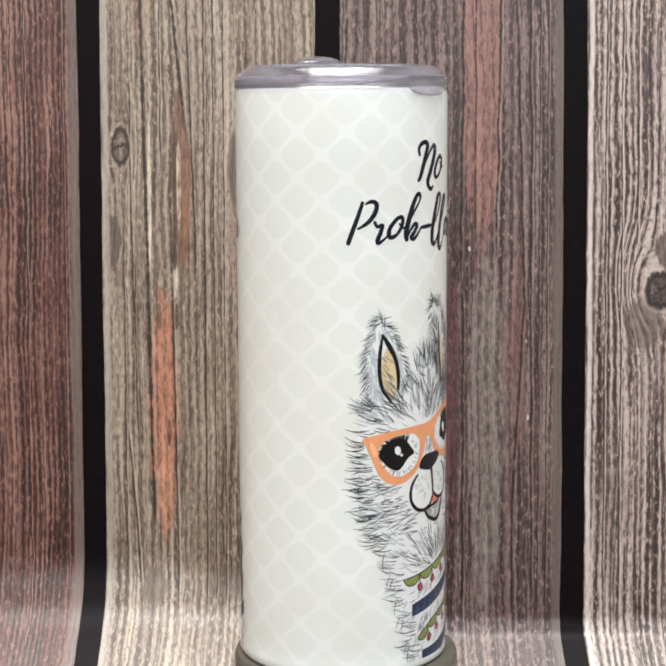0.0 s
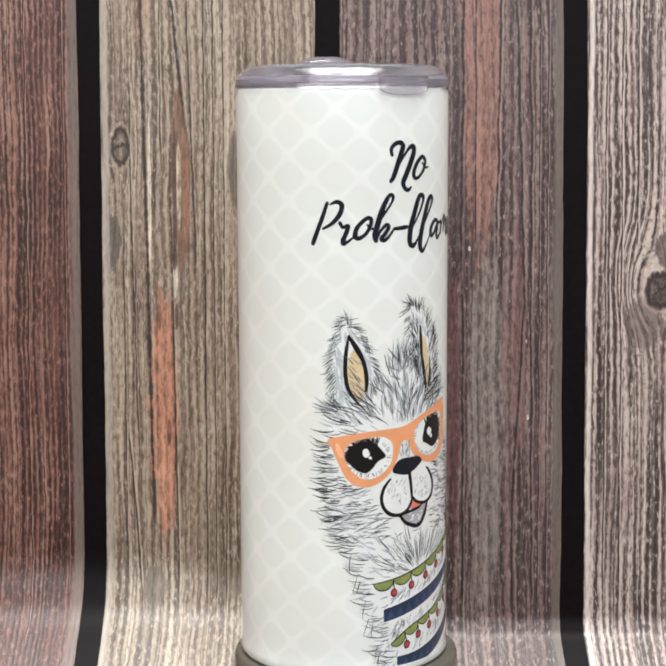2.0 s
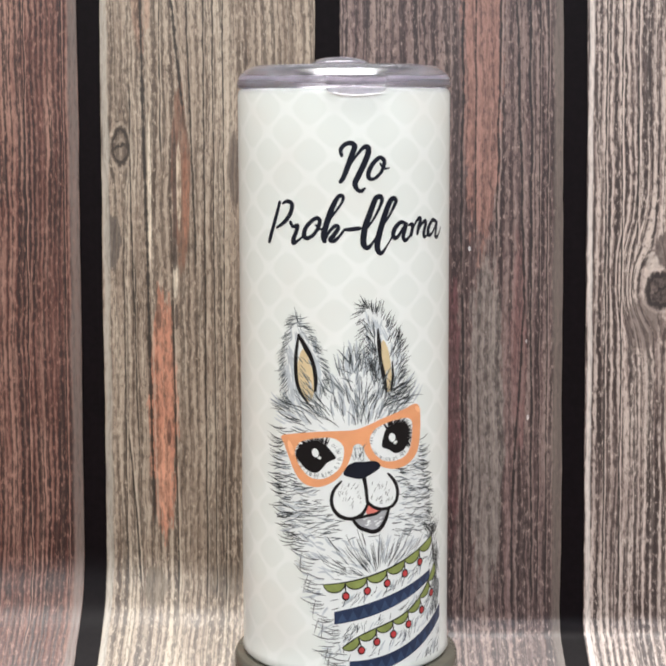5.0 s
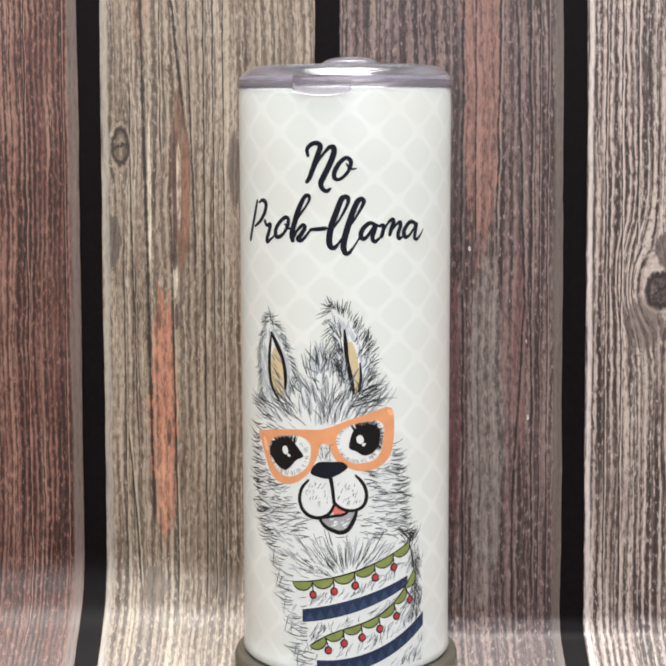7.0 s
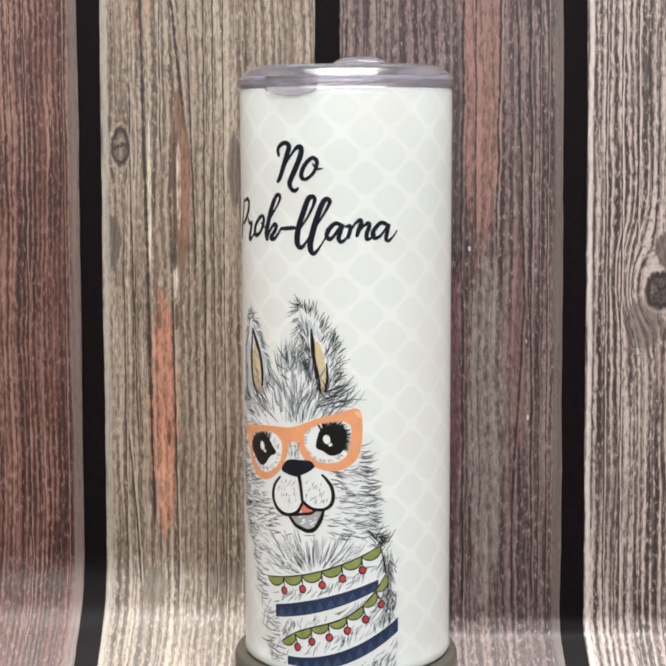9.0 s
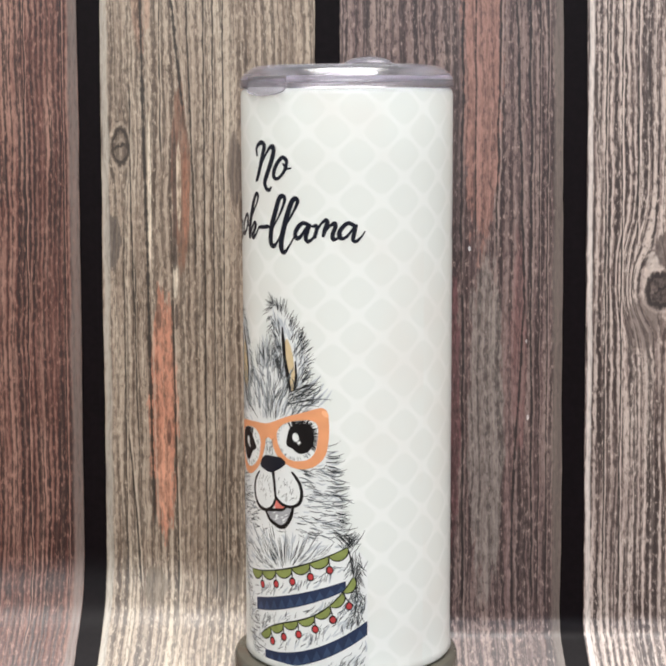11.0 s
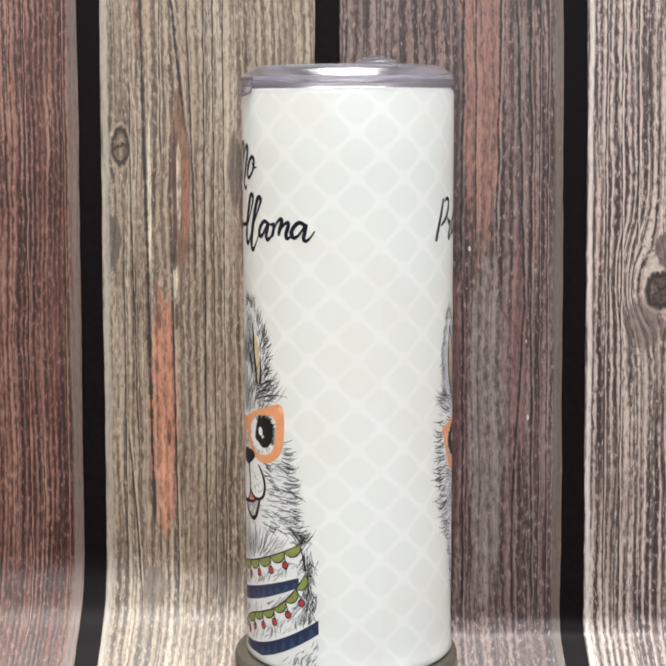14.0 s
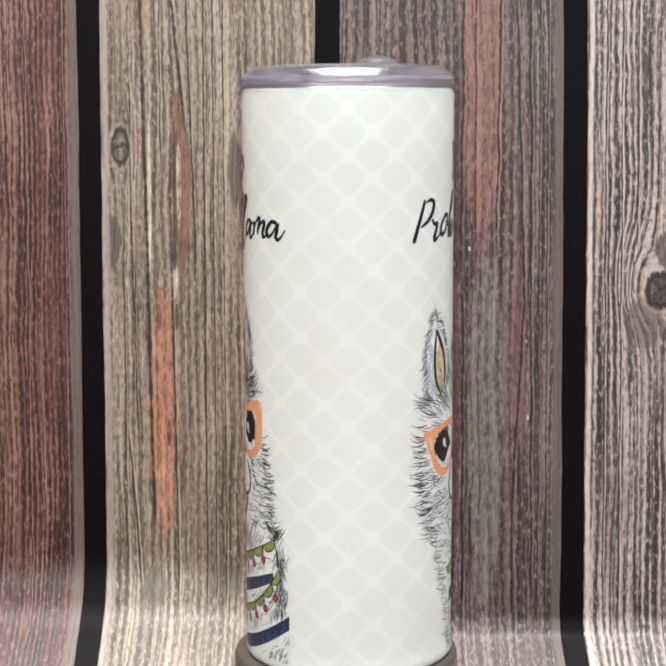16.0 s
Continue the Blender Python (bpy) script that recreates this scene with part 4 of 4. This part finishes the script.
# nose, muzzle and mouth
CHIN = smooth_loop([(-3, 54.6), (-0.9, 51.9), (1.7, 50.6), (4.1, 50), (6.4, 50.9), (8.4, 54), (9.4, 57.1), (6, 56.8), (1.9, 55.5)])
TONGUE = smooth_loop([(2, 60), (1.6, 57.7), (2, 55.8), (3.4, 55.3), (5.3, 56.2), (6.2, 57.5), (3.9, 58.4)])
MUZ_A = smooth_loop([(-6.6, 67.1), (-8.9, 64.3), (-9.8, 60.9), (-9.1, 57.8), (-7.1, 55.6), (-4.5, 54.7), (-1.9, 54.9), (0.5, 56.4), (1.8, 59.1), (1.4, 64), (0.2, 68), (-3.5, 68.4)])
MUZ_B = smooth_loop([(2, 60.2), (3.9, 58.4), (6.7, 57.4), (9.8, 57.7), (12, 59.4), (12.7, 62.3), (12.1, 65.2), (10.7, 67.4), (9.1, 69.1), (5, 69.8), (2, 68.4), (1.6, 64)])
flat_decal("chin", filled(CHIN), 0.046, M_CHIN, llama, "grey chin with dark outline")
hairs("chin_light", [(rng.uniform(-0.5, 7.0), rng.uniform(51.4, 54.4), radians(rng.uniform(-15, 25)), rng.uniform(0.8, 1.6), 0.5, 0.2) for _ in range(16)], 0.052, M_FURWHITE, llama)
flat_decal("tongue", filled(TONGUE), 0.058, M_PINK, llama, "pink tongue")
flat_decal("muzzle", filled(MUZ_A), 0.076, M_FURWHITE, llama)
flat_decal("muzzle", filled(MUZ_B), 0.077, M_FURWHITE, llama)
flat_decal("mouth_line", brushed([[(-6.6, 67.1, 0.6), (-8.9, 64.3, 0.9), (-9.8, 60.9, 1.0), (-9.1, 57.8, 1.0), (-7.1, 55.6, 1.1), (-4.5, 54.7, 1.0), (-1.9, 54.9, 1.0), (0.5, 56.4, 0.9), (2, 59.1, 0.8)],
                                  [(-3, 54.6, 0.8), (-0.9, 51.9, 1.0), (1.7, 50.6, 1.1), (4.1, 50, 1.2), (6.4, 50.9, 1.2), (8.4, 54, 1.1), (9.4, 57.1, 0.8)]]), 0.09, M_BLACK, llama)
flat_decal("mouth_line", brushed([[(2, 60.2, 0.8), (3.9, 58.4, 0.9), (6.7, 57.4, 0.9), (9.8, 57.7, 0.9), (12, 59.4, 1.0), (12.7, 62.3, 1.0), (12.1, 65.2, 1.0), (10.7, 67.4, 0.9), (9.1, 69.1, 0.6)],
                                  [(0.8, 68.7, 1.2), (1.5, 64.8, 1.0), (2, 60, 0.9)], [(-1.0, 54.9, 0.7), (2.0, 55.5, 0.8), (5.0, 56.0, 0.8), (7.0, 57.3, 0.5)]]), 0.0905, M_BLACK, llama)
flat_decal("nose", filled(smooth_loop([(-5.8, 69.5), (-4.7, 72.1), (-2.3, 73.5), (1.2, 73.6), (4.7, 73.6), (6.5, 72), (5.1, 70.4), (2.3, 68.8), (-0.2, 67.9), (-3.3, 68.4)])), 0.115, M_INK, llama, "dark heart-shaped nose")
hairs("whisker_mark", [(c + rng.uniform(-4, 3.4), 62 + rng.uniform(-4, 4), radians(rng.uniform(50, 80)), rng.uniform(0.8, 1.8), 0.22, 0) for c in (-3.6, 7.0) for _ in range(26)], 0.085, M_HAIR, llama)
hairs("nose_bridge_hair", [(-0.8 + rng.uniform(-1.8, 1.8), rng.uniform(73.6, 78), radians(90 + rng.uniform(-45, 45)), rng.uniform(1.2, 2.4), 0.24, 0) for _ in range(26)], 0.112, M_HAIRSOFT, llama)


# collar: scalloped trims, bobbles and navy bands
def band_bm(top, low, u0, u1, n=30):
    us = [u0 + (u1 - u0) * i / n for i in range(n + 1)]
    return filled([Vector((u, top(u))) for u in us] + [Vector((u, low(u))) for u in reversed(us)])


def hem_low(u):
    return max(2.3, hem_top(u) - 4.8)


flat_decal("navy_band", band_bm(navy_top, navy_low, -9.0, 27.6), 0.08, M_NAVY, llama, "navy blue collar band")
flat_decal("navy_band", band_bm(hem_top, hem_low, -4.0, 34.7), 0.08, M_NAVY, llama, "navy blue collar band")
for top, low, u0, u1 in ((navy_top, navy_low, -8, 26), (hem_top, hem_low, -2, 33)):
    u = u0
    while u < u1:
        flat_decal("band_triangle", filled([Vector((u, low(u) + 0.4)), Vector((u + 3.2, low(u + 3.2) + 0.4)), Vector((u + 1.6, top(u + 1.6) - 1.0))]), 0.088, M_NAVYPALE, llama)
        u += 3.6


def scallops(curve, u0, u1, count, phase):
    fine_u = [u0 + (u1 - u0) * i / 200 for i in range(201)]
    run = [0.0]
    for a, b in zip(fine_u, fine_u[1:]):
        run.append(run[-1] + math.hypot(b - a, curve(b) - curve(a)))
    cuts = [next(u for u, r in zip(fine_u, run) if r >= run[-1] * k / count - 1e-9) for k in range(count + 1)]
    for i in range(count):
        a, b = cuts[i], cuts[i + 1]
        tilt = math.atan2(curve(b) - curve(a), b - a)
        r = 0.5 * math.hypot(b - a, curve(b) - curve(a))
        mu, mv = (a + b) / 2, (curve(a) + curve(b)) / 2
        loop = [Vector((mu + r * math.cos(k) * math.cos(tilt) - 0.86 * r * math.sin(k) * math.sin(tilt), mv + r * math.cos(k) * math.sin(tilt) + 0.86 * r * math.sin(k) * math.cos(tilt)))
                for k in (math.pi + math.pi * j / 14 for j in range(15))]
        piece = flat_decal("scallop", filled(loop), 0.095, M_GREEN, llama)
        flat_decal("scallop_outline", inked([closed(loop)], 0.42), 0.105, M_BLACK, piece)
        if phase <= i < count - (0 if phase else 1):
            c = b if not phase else b
            if c > u1 - 0.5:
                continue
            du, dv = c + 0.3 + 2.6 * max(0.0, (curve(b) - curve(a)) / (b - a) - 0.4), curve(c) - 4.7
            dot = flat_decal("bobble", filled(oval(du, dv, 1.05, 1.2)), 0.10, M_RED, llama)
            flat_decal("bobble_outline", inked([closed(oval(du, dv, 1.1, 1.25)), arc_line(du, dv + 1.2, c, curve(c) - 0.4, 0)], 0.5), 0.108, M_BLACK, dot)


scallops(collar_top, -12.6, 28.2, 6, 0)
scallops(collar_two, -6.4, 30.0, 7, 0)
flat_decal("collar_edge", inked([[Vector((u / 2, collar_top(u / 2))) for u in range(-26, 58)], [Vector((u / 2, collar_two(u / 2))) for u in range(-13, 61)],
                                 arc_line(28.2, 45.2, 30.2, 35.0, -1.0)], 0.5), 0.11, M_BLACK, llama)

# the same print on the other side of the cup
for ob in (*PRINT, llama):
    copy_thing(ob, Matrix.Rotation(radians(177.2), 4, "Z"))



# ---- what moves ----
def motions():
    rows, spin = [], []
    for i in range(17):
        t = float(i)
        turn = 9.308 * t - 0.0189 * t * t
        a = radians(-126.24 - turn)
        rows.append((t, pose(AXIS_X + 0.00119 * math.sin(a), -0.00119 * math.cos(a), 0.0, 0, 0, -turn)))
        spin.append((t, pose(0, 0, 0, 0, 0, -turn)))
    walk(tumbler, rows)
    walk(platform, spin)


motions()
